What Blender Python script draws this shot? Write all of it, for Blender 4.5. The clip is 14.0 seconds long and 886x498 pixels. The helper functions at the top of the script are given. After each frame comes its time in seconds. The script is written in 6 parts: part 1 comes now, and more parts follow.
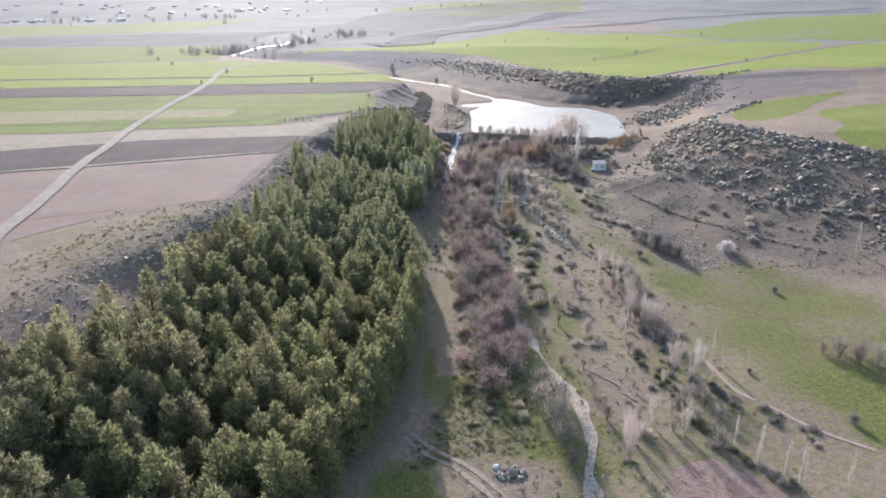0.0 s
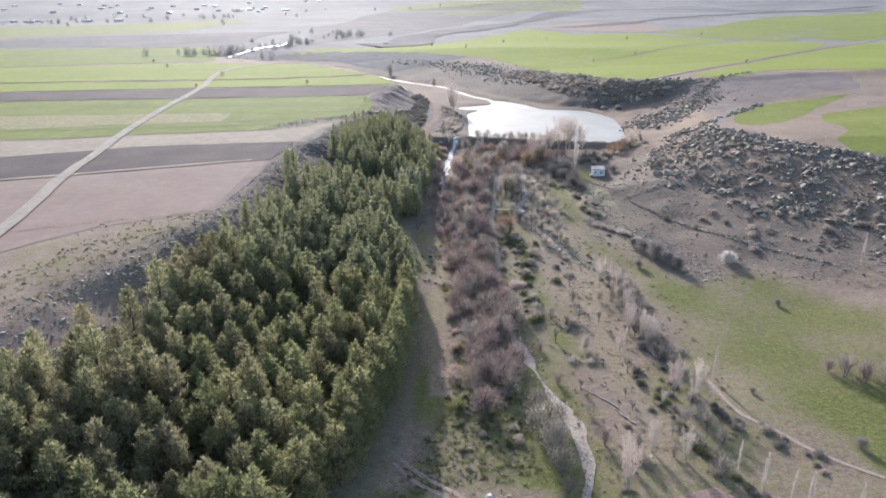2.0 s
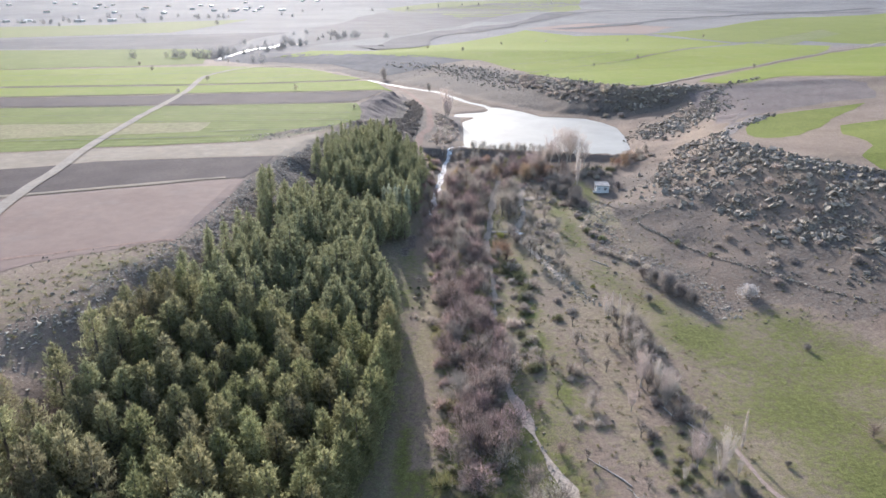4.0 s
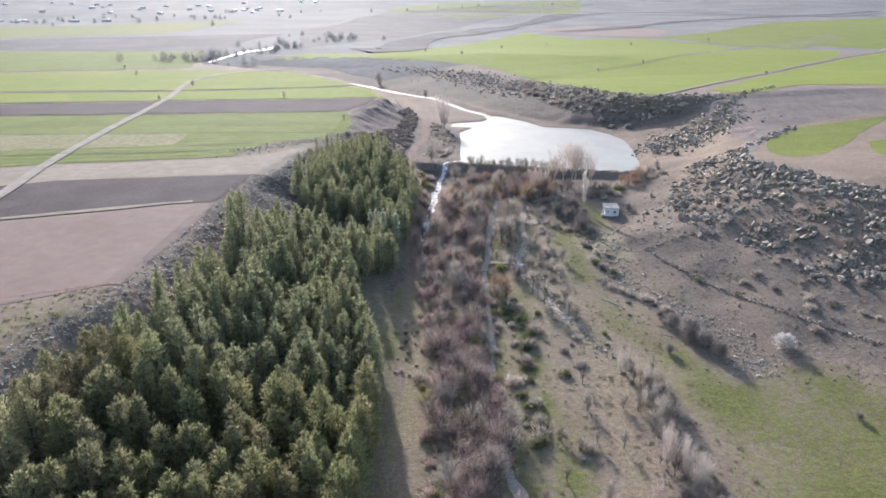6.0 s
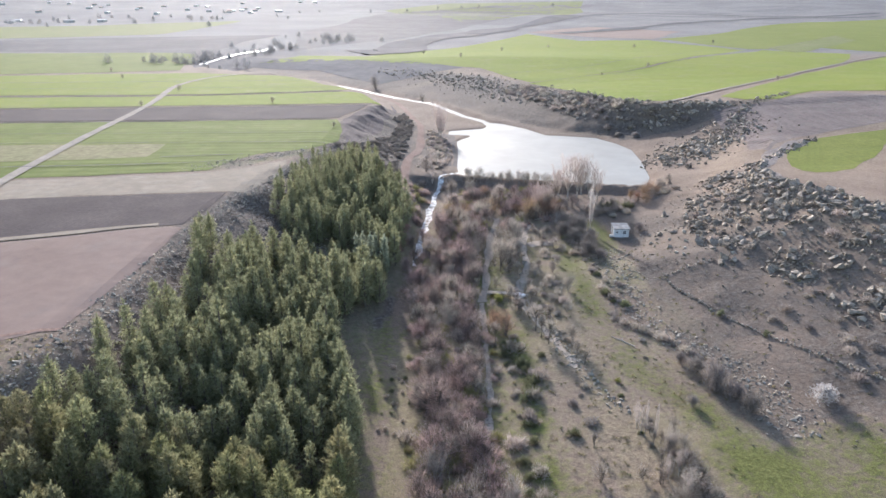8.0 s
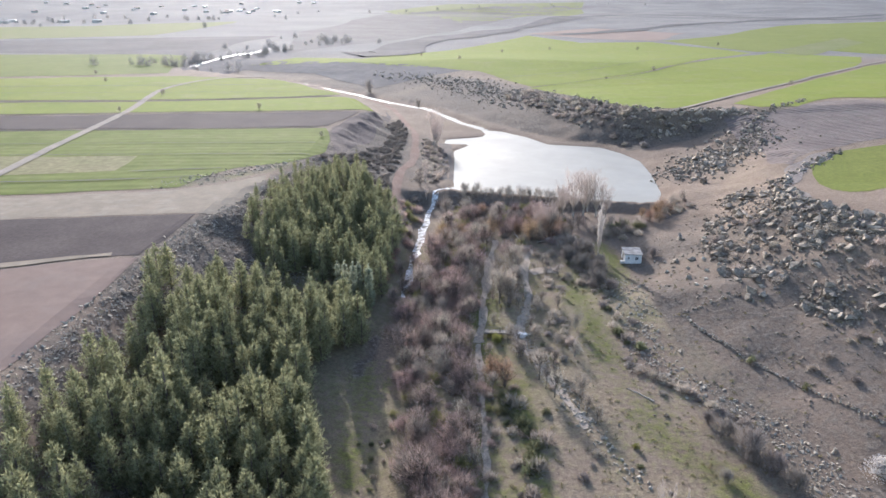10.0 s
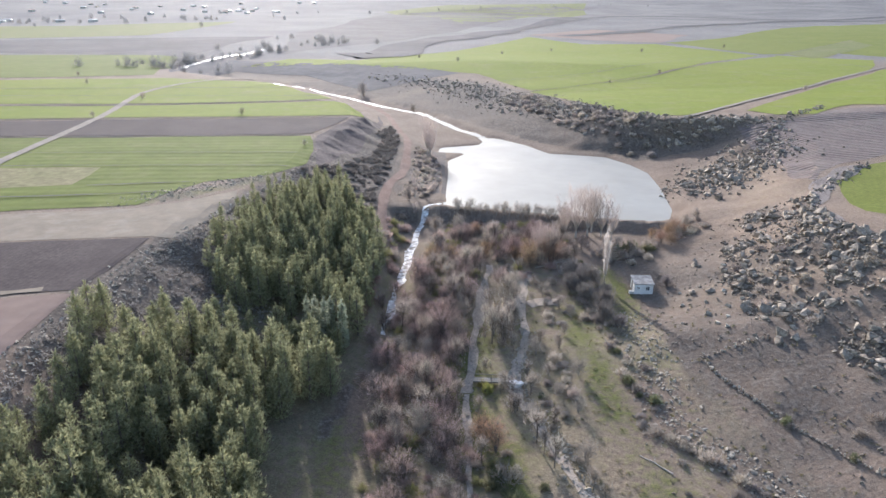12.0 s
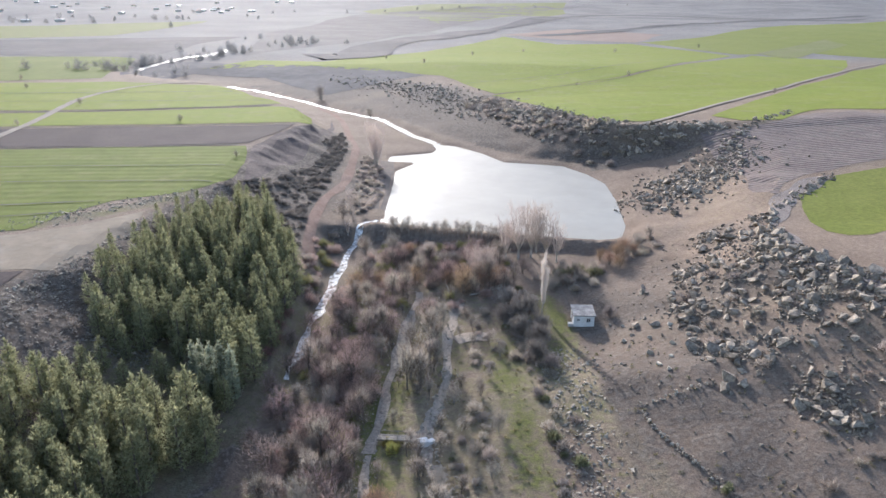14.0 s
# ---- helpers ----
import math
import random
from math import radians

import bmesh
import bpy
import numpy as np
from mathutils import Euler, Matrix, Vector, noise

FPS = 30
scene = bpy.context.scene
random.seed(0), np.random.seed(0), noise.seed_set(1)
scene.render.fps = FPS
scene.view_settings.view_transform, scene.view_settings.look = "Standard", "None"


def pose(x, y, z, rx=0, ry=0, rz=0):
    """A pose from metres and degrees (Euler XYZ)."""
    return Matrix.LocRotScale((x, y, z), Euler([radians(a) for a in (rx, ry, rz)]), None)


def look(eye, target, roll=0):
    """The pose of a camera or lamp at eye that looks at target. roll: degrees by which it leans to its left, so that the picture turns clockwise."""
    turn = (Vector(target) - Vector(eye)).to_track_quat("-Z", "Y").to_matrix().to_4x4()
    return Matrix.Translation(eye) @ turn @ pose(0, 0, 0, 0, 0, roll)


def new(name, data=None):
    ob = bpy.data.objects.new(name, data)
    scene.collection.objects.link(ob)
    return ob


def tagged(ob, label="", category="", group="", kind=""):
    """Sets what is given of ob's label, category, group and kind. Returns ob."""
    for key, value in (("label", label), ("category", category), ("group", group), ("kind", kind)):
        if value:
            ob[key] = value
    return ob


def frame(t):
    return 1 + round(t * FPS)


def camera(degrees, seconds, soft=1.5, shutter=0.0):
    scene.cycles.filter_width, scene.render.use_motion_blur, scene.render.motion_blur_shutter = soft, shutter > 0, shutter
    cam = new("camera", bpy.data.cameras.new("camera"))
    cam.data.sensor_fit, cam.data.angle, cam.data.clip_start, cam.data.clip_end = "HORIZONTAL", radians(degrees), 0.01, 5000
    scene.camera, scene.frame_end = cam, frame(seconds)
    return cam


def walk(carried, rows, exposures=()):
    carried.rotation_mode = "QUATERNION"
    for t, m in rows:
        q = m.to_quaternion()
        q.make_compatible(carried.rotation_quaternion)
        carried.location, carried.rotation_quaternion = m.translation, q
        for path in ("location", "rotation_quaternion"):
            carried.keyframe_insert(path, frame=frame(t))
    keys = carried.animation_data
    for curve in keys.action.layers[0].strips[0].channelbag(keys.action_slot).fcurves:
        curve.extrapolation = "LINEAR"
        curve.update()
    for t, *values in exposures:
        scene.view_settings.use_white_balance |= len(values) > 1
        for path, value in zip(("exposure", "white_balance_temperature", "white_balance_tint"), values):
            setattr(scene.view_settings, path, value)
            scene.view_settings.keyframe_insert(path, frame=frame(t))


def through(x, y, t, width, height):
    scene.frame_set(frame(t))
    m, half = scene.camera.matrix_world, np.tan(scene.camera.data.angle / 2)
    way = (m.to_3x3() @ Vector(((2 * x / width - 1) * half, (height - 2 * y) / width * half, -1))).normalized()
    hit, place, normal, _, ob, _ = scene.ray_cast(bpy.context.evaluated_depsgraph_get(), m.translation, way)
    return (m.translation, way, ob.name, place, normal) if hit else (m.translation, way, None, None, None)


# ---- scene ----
cam = camera(67.2, 14.0, soft=1.55)
PATH = [
    (0, (0.211, 0.841, 51.956), (0.21, 2.711, 51.249), -0.4),
    (0.5, (0.176, 0.794, 52.471), (0.175, 2.665, 51.766), -0.4),
    (1, (0.325, 1.298, 52.54), (0.325, 3.169, 51.833), -0.4),
    (1.5, (0.713, 2.577, 52.759), (0.712, 4.448, 52.051), -0.5),
    (2, (1.322, 4.769, 52.992), (1.321, 6.639, 52.282), -0.5),
    (4.5, (3.397, 23.55, 53.8), (3.403, 25.42, 53.09), -0.3),
    (5, (3.807, 27.723, 53.981), (3.812, 29.593, 53.272), -0.2),
    (5.5, (4.24, 31.971, 54.161), (4.245, 33.841, 53.451), -0.2),
    (6, (4.523, 36.17, 54.173), (4.529, 38.04, 53.466), -0.1),
    (6.5, (5.031, 39.95, 54.235), (5.035, 41.821, 53.53), -0.1),
    (7, (5.358, 42.957, 54.283), (5.362, 44.828, 53.576), -0.1),
    (7.5, (5.725, 46.436, 54.309), (5.729, 48.307, 53.602), -0.1),
    (8, (5.838, 50.3, 54.271), (5.844, 52.172, 53.565), 0.0),
    (10.5, (7.642, 68.869, 54.206), (7.648, 70.741, 53.502), 0.2),
    (11, (7.974, 72.439, 53.972), (7.98, 74.311, 53.268), 0.3),
    (11.5, (8.648, 76.657, 53.732), (8.651, 78.53, 53.03), 0.2),
    (12, (9.789, 80.631, 53.657), (9.792, 82.504, 52.955), 0.3),
    (12.5, (11.828, 84.443, 53.603), (11.853, 86.316, 52.901), 0.3),
    (13, (14.42, 87.387, 53.913), (14.462, 89.258, 53.209), 0.3),
    (13.5, (17.394, 90.365, 53.954), (17.439, 92.236, 53.249), 0.3),
    (14, (20.439, 93.46, 53.983), (20.487, 95.331, 53.279), 0.3),
]
walk(cam, [(t, look(eye, target, roll)) for t, eye, target, roll in PATH], exposures=[(0.0, 1.49, 6060, 14), (8.0, 1.47, 6060, 14), (14.0, 1.36, 6060, 14)])
# ---- light: a low spring sun ahead of the camera, hazy sky ----
SUN_ELEVATION, SUN_TURN = 20.5, -14.0
world = bpy.data.worlds.new("sky")
scene.world = world
world.use_nodes = True
sky = world.node_tree.nodes.new("ShaderNodeTexSky")
sky.sky_type, sky.sun_disc = "NISHITA", False
sky.sun_elevation, sky.sun_rotation = radians(SUN_ELEVATION), radians(SUN_TURN)
sky.air_density, sky.dust_density, sky.ozone_density, sky.altitude = 1.2, 3.5, 1.0, 1000
world.node_tree.links.new(sky.outputs[0], world.node_tree.nodes["Background"].inputs[0])
world.node_tree.nodes["Background"].inputs[1].default_value = 0.128
sun = new("sun", bpy.data.lights.new("sun", "SUN"))
sun.data.energy, sun.data.angle, sun.data.color = 3.2, radians(0.8), (1.0, 0.96, 0.90)
a, e = radians(SUN_TURN), radians(SUN_ELEVATION)
sun.matrix_world = look((400 * math.sin(a) * math.cos(e), 400 * math.cos(a) * math.cos(e), 400 * math.sin(e)), (0, 0, 0))
# ---- materials ----
def shade(name, build):
    m = bpy.data.materials.new(name)
    m.use_nodes = True
    n, l = m.node_tree.nodes, m.node_tree.links
    build(n, l, n["Principled BSDF"], n["Material Output"])
    return m


def add(n, kind, **inputs):
    node = n.new(kind)
    for k, v in inputs.items():
        node.inputs[k.replace("_", " ")].default_value = v
    return node


def rgba(c):
    return (c[0], c[1], c[2], 1)


def mixed(n, l, fac, a, b, blend="MIX"):
    m = n.new("ShaderNodeMix")
    m.data_type, m.blend_type = "RGBA", blend
    for socket, v in ((m.inputs[0], fac), (m.inputs[6], a), (m.inputs[7], b)):
        if isinstance(v, bpy.types.NodeSocket):
            l.new(v, socket)
        else:
            socket.default_value = v if isinstance(v, (int, float)) else rgba(v)
    return m.outputs[2]


def ramp(n, l, value, low, high, a=0.0, b=1.0):
    r = n.new("ShaderNodeMapRange")
    l.new(value, r.inputs[0])
    for k, v in zip((1, 2, 3, 4), (low, high, a, b)):
        r.inputs[k].default_value = v
    return r.outputs[0]


def noisy(n, l, where, size, detail=4, rough=.6):
    t = add(n, "ShaderNodeTexNoise", Scale=1 / size, Detail=detail, Roughness=rough)
    l.new(where, t.inputs["Vector"])
    return t.outputs[0]


def earth(name, one, two, patch=9.0, grain=.5, bump=.5, sheen=.10, rough=.95, third=None, rows=None, small=.09, calm=1.0):
    """Ground and rock in two colours: broad patches, grain, fine speckle, relief; rows: spacing and heading of furrows."""
    def build(n, l, p, o):
        where = n.new("ShaderNodeNewGeometry").outputs["Position"]
        broad, mid = noisy(n, l, where, patch, 5, .62), noisy(n, l, where, grain, 4, .65)
        fine = noisy(n, l, where, small, 2)
        c = mixed(n, l, ramp(n, l, broad, .36, .64), one, two)
        if third:
            c = mixed(n, l, ramp(n, l, noisy(n, l, where, patch * .33, 6, .7), .52, .68), c, third)
        height = mid
        if rows:
            turn = n.new("ShaderNodeMapping")
            l.new(where, turn.inputs[0])
            turn.inputs["Rotation"].default_value = (0, 0, radians(rows[1]))
            w = add(n, "ShaderNodeTexWave", Scale=1 / rows[0] / 3.1416 * 1.57, Distortion=3.5, Detail=3, Detail_Scale=.25)
            l.new(turn.outputs[0], w.inputs[0])
            c = mixed(n, l, ramp(n, l, w.outputs[1], .2, .8, 0, rows[2]), c, tuple(v * .55 for v in one))
            height = w.outputs[1]
        g = n.new("ShaderNodeHueSaturation")
        l.new(c, g.inputs["Color"])
        add1 = n.new("ShaderNodeMath")
        add1.operation = "MULTIPLY"
        l.new(ramp(n, l, mid, .3, .7, 1 - .28 * calm, 1 + .25 * calm), add1.inputs[0])
        l.new(ramp(n, l, fine, .3, .7, 1 - .2 * calm, 1 + .2 * calm), add1.inputs[1])
        l.new(add1.outputs[0], g.inputs["Value"])
        l.new(g.outputs[0], p.inputs["Base Color"])
        b = add(n, "ShaderNodeBump", Strength=bump, Distance=.25)
        l.new(height, b.inputs["Height"])
        l.new(b.outputs[0], p.inputs["Normal"])
        p.inputs["Roughness"].default_value = rough
        p.inputs["Specular IOR Level"].default_value = .25 if sheen > .04 else .06
        p.inputs["Sheen Weight"].default_value = sheen
        p.inputs["Sheen Roughness"].default_value = .5
    return shade(name, build)


def plant(name, one, two, through=.3, vary=.25, tall=0.0):
    """Leaves, needles and twigs: colour varies from clump to clump and from plant to plant; some light shines through."""
    def build(n, l, p, o):
        n.remove(p)
        info, geo = n.new("ShaderNodeObjectInfo"), n.new("ShaderNodeNewGeometry")
        c = mixed(n, l, geo.outputs["Random Per Island"], one, two)
        g = n.new("ShaderNodeHueSaturation")
        l.new(c, g.inputs["Color"])
        l.new(ramp(n, l, info.outputs["Random"], 0, 1, 1 - vary, 1 + vary), g.inputs["Value"])
        hue = n.new("ShaderNodeMath")
        hue.operation = "FRACT"
        seven = n.new("ShaderNodeMath")
        seven.operation = "MULTIPLY"
        l.new(info.outputs["Random"], seven.inputs[0])
        seven.inputs[1].default_value = 7.3
        l.new(seven.outputs[0], hue.inputs[0])
        l.new(ramp(n, l, hue.outputs[0], 0, 1, .475, .515), g.inputs["Hue"])
        d, t, m = n.new("ShaderNodeBsdfDiffuse"), n.new("ShaderNodeBsdfTranslucent"), n.new("ShaderNodeMixShader")
        l.new(g.outputs[0], d.inputs[0])
        l.new(g.outputs[0], t.inputs[0])
        m.inputs[0].default_value = through
        l.new(d.outputs[0], m.inputs[1])
        l.new(t.outputs[0], m.inputs[2])
        l.new(m.outputs[0], o.inputs[0])
    return shade(name, build)


def plain(name, one, two, size=.4, rough=.7, bump=.2, metal=0.0, vary=0.0):
    """Built and worn surfaces: two tones of one colour with stains and fine relief, in the thing's own space."""
    def build(n, l, p, o):
        co = n.new("ShaderNodeTexCoord").outputs["Object"]
        f, s = noisy(n, l, co, size, 5, .65), noisy(n, l, co, size * .12, 3)
        c = mixed(n, l, ramp(n, l, f, .38, .66), one, two)
        g = n.new("ShaderNodeHueSaturation")
        l.new(c, g.inputs["Color"])
        k = n.new("ShaderNodeMath")
        k.operation = "MULTIPLY"
        l.new(ramp(n, l, s, .3, .7, .85, 1.12), k.inputs[0])
        l.new(ramp(n, l, n.new("ShaderNodeObjectInfo").outputs["Random"], 0, 1, 1 - vary, 1 + vary), k.inputs[1])
        l.new(k.outputs[0], g.inputs["Value"])
        l.new(g.outputs[0], p.inputs["Base Color"])
        b = add(n, "ShaderNodeBump", Strength=bump, Distance=.03)
        l.new(s, b.inputs["Height"])
        l.new(b.outputs[0], p.inputs["Normal"])
        p.inputs["Roughness"].default_value, p.inputs["Metallic"].default_value = rough, metal
    return shade(name, build)


def wet(name, deep, rough, ripple, size):
    """Water over a muddy bed, ruffled by the wind."""
    def build(n, l, p, o):
        where = n.new("ShaderNodeNewGeometry").outputs["Position"]
        l.new(mixed(n, l, noisy(n, l, where, 14, 3), deep, tuple(v * 1.5 for v in deep)), p.inputs["Base Color"])
        l.new(ramp(n, l, noisy(n, l, where, 22, 4), .35, .65, rough * .8, rough * 1.2), p.inputs["Roughness"])
        b = add(n, "ShaderNodeBump", Strength=ripple, Distance=.05)
        l.new(noisy(n, l, where, size, 3), b.inputs["Height"])
        l.new(b.outputs[0], p.inputs["Normal"])
        p.inputs["IOR"].default_value = 1.33
        p.inputs["Specular IOR Level"].default_value = .36
    return shade(name, build)


def mixed_ground():
    """Open ground: soil, dry grass, green grass and stony scree, told apart by where they grow; far off, haze grey."""
    def build(n, l, p, o):
        where = n.new("ShaderNodeNewGeometry").outputs["Position"]
        cover = n.new("ShaderNodeAttribute")
        cover.attribute_name = "cover"
        parts = n.new("ShaderNodeSeparateColor")
        l.new(cover.outputs["Color"], parts.inputs[0])
        broad, mid = noisy(n, l, where, 11, 6, .65), noisy(n, l, where, 1.1, 5, .7)
        fine = noisy(n, l, where, .16, 3)

        def cut(weight, sharp=.25):
            s = n.new("ShaderNodeMath")
            l.new(weight, s.inputs[0])
            l.new(ramp(n, l, mid, .25, .75, -.35, .35), s.inputs[1])
            return ramp(n, l, s.outputs[0], .5 - sharp, .5 + sharp)
        soil = mixed(n, l, ramp(n, l, broad, .35, .65), (.158, .117, .088), (.205, .156, .121))
        dry = mixed(n, l, ramp(n, l, broad, .4, .6), (.222, .176, .120), (.186, .154, .092))
        green = mixed(n, l, ramp(n, l, mid, .35, .65), (.091, .098, .028), (.120, .121, .040))
        scree = mixed(n, l, ramp(n, l, mid, .38, .62), (.082, .065, .053), (.150, .124, .102))
        c = mixed(n, l, cut(parts.outputs[1]), soil, dry)
        c = mixed(n, l, cut(parts.outputs[0]), c, green)
        c = mixed(n, l, cut(parts.outputs[2]), c, scree)
        # far ground fades to this grey: haze put into the base colour
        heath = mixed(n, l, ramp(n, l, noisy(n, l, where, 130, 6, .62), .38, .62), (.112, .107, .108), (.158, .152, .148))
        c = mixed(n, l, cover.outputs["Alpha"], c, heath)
        g = n.new("ShaderNodeHueSaturation")
        l.new(c, g.inputs["Color"])
        clods = n.new("ShaderNodeMath")
        clods.operation = "MULTIPLY"
        l.new(ramp(n, l, fine, .3, .7, .70, 1.30), clods.inputs[0])
        l.new(ramp(n, l, noisy(n, l, where, .55, 3, .7), .32, .68, .76, 1.22), clods.inputs[1])
        l.new(clods.outputs[0], g.inputs["Value"])
        l.new(g.outputs[0], p.inputs["Base Color"])
        b = add(n, "ShaderNodeBump", Strength=.6, Distance=.35)
        l.new(mid, b.inputs["Height"])
        l.new(b.outputs[0], p.inputs["Normal"])
        p.inputs["Roughness"].default_value = .95
        p.inputs["Specular IOR Level"].default_value = .08
        p.inputs["Sheen Weight"].default_value = .02
        p.inputs["Sheen Roughness"].default_value = .5
    return shade("open_ground", build)


M_GROUND = mixed_ground()
M_ROSE = earth("fallow_rose", (.168, .118, .098), (.192, .140, .118), 24, 2.2, .2, .03, third=(.178, .134, .116), calm=.35)
M_PLOUGH = earth("ploughed_earth", (.048, .037, .037), (.070, .055, .053), 10, .6, .1, .02, rows=(1.3, 6, .1))
M_STUBBLE = earth("stubble", (.222, .182, .138), (.192, .157, .119), 18, 2.4, .2, .03, third=(.230, .198, .158), calm=.5)
M_WHEAT = earth("young_wheat", (.090, .114, .018), (.114, .134, .026), 26, 2.5, .2, .02, third=(.134, .142, .042), rows=(6.0, 86, .025), calm=.5)
M_EAST = earth("plateau_wheat", (.108, .132, .018), (.130, .148, .024), 40, 3, .2, .02, third=(.146, .152, .044), calm=.5)
# paler crop; on the two farthest fields the paleness is haze in the colour
M_WHEAT_PALE = earth("pale_wheat", (.145, .145, .062), (.115, .135, .038), 18, 1.5, .2, .02)
M_RAPE = earth("bright_crop", (.128, .160, .016), (.150, .172, .022), 30, 2.5, .2, .02, third=(.158, .166, .048), calm=.5)
M_STRIP = earth("sparse_crop", (.185, .160, .085), (.160, .152, .070), 16, 1.5, .2, .02)
M_BANK = earth("bank_soil", (.098, .076, .070), (.126, .098, .090), 7, .7, .3, .03, third=(.086, .070, .064))
M_RIDGE = earth("dark_ridge", (.050, .048, .054), (.086, .082, .086), 50, 6, .6, .03)
M_HEATH = earth("grey_heath", (.074, .069, .070), (.112, .105, .104), 40, 4, .6, .03)
M_PASTURE = earth("grazed_soil", (.130, .100, .091), (.168, .134, .119), 9, .8, .5, .04, third=(.136, .120, .102), rows=(2.3, 82, .03))
M_CROP = earth("hill_crop", (.105, .124, .020), (.130, .142, .028), 12, .8, .2, .02)
M_ROAD = earth("dirt_road", (.25, .218, .182), (.205, .175, .146), 5, .8, .2, .03, calm=.6)
M_RED = earth("red_track_earth", (.185, .118, .092), (.225, .155, .125), 5, .5, .4, .02)
M_GARDEN = earth("dug_garden", (.17, .105, .085), (.215, .14, .115), 3, .35, .8, third=(.19, .15, .115))
M_MUD = earth("shore_mud", (.118, .096, .083), (.155, .128, .110), 4, .5, .4, .03)
M_ROCK = plain("weathered_stone", (.152, .122, .092), (.340, .286, .222), .5, .9, .6, vary=.36)
M_PALE_ROCK = plain("pale_stone", (.33, .278, .212), (.47, .41, .325), .4, .9, .5, vary=.25)
M_LAKE = wet("lake_water", (.21, .205, .185), .58, .25, .7)
M_FOAM = earth("white_water", (.86, .84, .80), (.17, .145, .12), 1.0, .3, .12, 0, .8)
M_GRAVEL = earth("stream_gravel", (.30, .246, .196), (.37, .312, .256), 1.2, .3, .22, .0, .9, third=(.150, .122, .096))
M_NEEDLE = plant("pine_needles", (.162, .168, .083), (.318, .304, .158), .50, .22)
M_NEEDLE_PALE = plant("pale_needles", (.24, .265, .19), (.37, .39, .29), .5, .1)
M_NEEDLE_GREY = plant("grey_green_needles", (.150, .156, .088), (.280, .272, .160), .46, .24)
M_BARK = plain("bark", (.10, .08, .065), (.17, .14, .115), .3, .95, .7, vary=.2)
M_GREY_BARK = plain("grey_bark", (.23, .20, .17), (.33, .29, .25), .3, .95, .5, vary=.2)
M_PALE_BARK = plain("pale_bark", (.42, .38, .33), (.30, .27, .23), .3, .9, .5, vary=.1)
M_TWIG_MAUVE = plant("mauve_twigs", (.275, .198, .176), (.470, .362, .330), .45, .2)
M_TWIG_GREY = plant("grey_twigs", (.265, .228, .190), (.465, .412, .352), .45, .22)
# twigs of the far trees, greyed and paled: haze put into their colour
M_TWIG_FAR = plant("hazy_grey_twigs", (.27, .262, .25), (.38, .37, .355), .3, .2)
M_TWIG_ORANGE = plant("orange_twigs", (.31, .205, .13), (.44, .31, .205), .35, .15)
M_TWIG_RED = plant("red_twigs", (.26, .145, .125), (.37, .22, .19), .35, .15)
M_TWIG_PALE = plant("pale_twigs", (.38, .33, .285), (.51, .455, .405), .5, .12)
M_TWIG_WHITE = plant("whitish_twigs", (0.344, 0.283, 0.252), (0.473, 0.398, 0.360), .5, .12)
M_TWIG_POPLAR = plant("poplar_twigs", (.44, .40, .36), (.58, .54, .49), .55, .1)
M_NEEDLE_DRY = plant("dry_needles", (.180, .176, .098), (.310, .296, .168), .50, .22)
M_TWIG_DARK = plant("dark_twigs", (.20, .175, .16), (.30, .27, .245), .35, .25)
M_BLOSSOM = plant("blossom", (.54, .50, .46), (.70, .66, .62), .42, .1)
M_SCRUB = plant("scrub_leaves", (.12, .125, .07), (.20, .205, .12), .38, .25)
M_YELLOW = plant("yellow_green_leaves", (.20, .195, .065), (.27, .26, .10), .4, .2)
M_STRAW = plant("dry_grass", (.31, .27, .15), (.21, .21, .085), .3, .2)
M_WALL = plain("whitewash", (.66, .66, .65), (.54, .53, .51), .8, .85, .2)
M_PLASTER = plain("village_plaster", (.60, .56, .51), (.50, .46, .41), 3, .9, .1)
M_ROOF = plain("roofing_felt", (.15, .142, .137), (.31, .295, .28), .8, .9, .4)
M_TIN = plain("bright_tin", (.46, .46, .45), (.38, .38, .37), 2.0, .6, .1, .2)
M_ROOF_RED = plain("roof_tiles", (.36, .20, .14), (.45, .28, .21), 1.5, .9, .3)
M_DARK = plain("dark_opening", (.02, .022, .03), (.035, .035, .04), .5, .4, .1)
M_WOOD = plain("grey_timber", (.24, .215, .185), (.16, .14, .12), .3, .85, .5)
M_CONCRETE = plain("concrete", (.50, .48, .45), (.38, .365, .34), .7, .9, .3)
M_TRACK = earth("track_soil", (.225, .162, .128), (.26, .195, .158), 4, .4, .2)
M_LEDGE = earth("bare_ledge", (.165, .138, .124), (.22, .19, .172), 3, .4, .8, .03, third=(.13, .112, .10))
M_SACK = plain("dirty_sack", (.5, .49, .47), (.36, .35, .33), .2, .8, .6)
# ---- the lie of the land: profiles across the valley, station by station along y ----
def vnoise(x, y, size, seed=0):
    """Smooth value noise between -1 and 1."""
    u, v = np.asarray(x) / size + seed * 17.31, np.asarray(y) / size + seed * 9.77
    i, j = np.floor(u), np.floor(v)
    a, b = u - i, v - j
    a, b = a * a * (3 - 2 * a), b * b * (3 - 2 * b)

    def lattice(p, q):
        s = np.sin(p * 127.1 + q * 311.7 + seed * 74.7) * 43758.5453
        return (s - np.floor(s)) * 2 - 1
    low = lattice(i, j) * (1 - a) + lattice(i + 1, j) * a
    high = lattice(i, j + 1) * (1 - a) + lattice(i + 1, j + 1) * a
    return low * (1 - b) + high * b


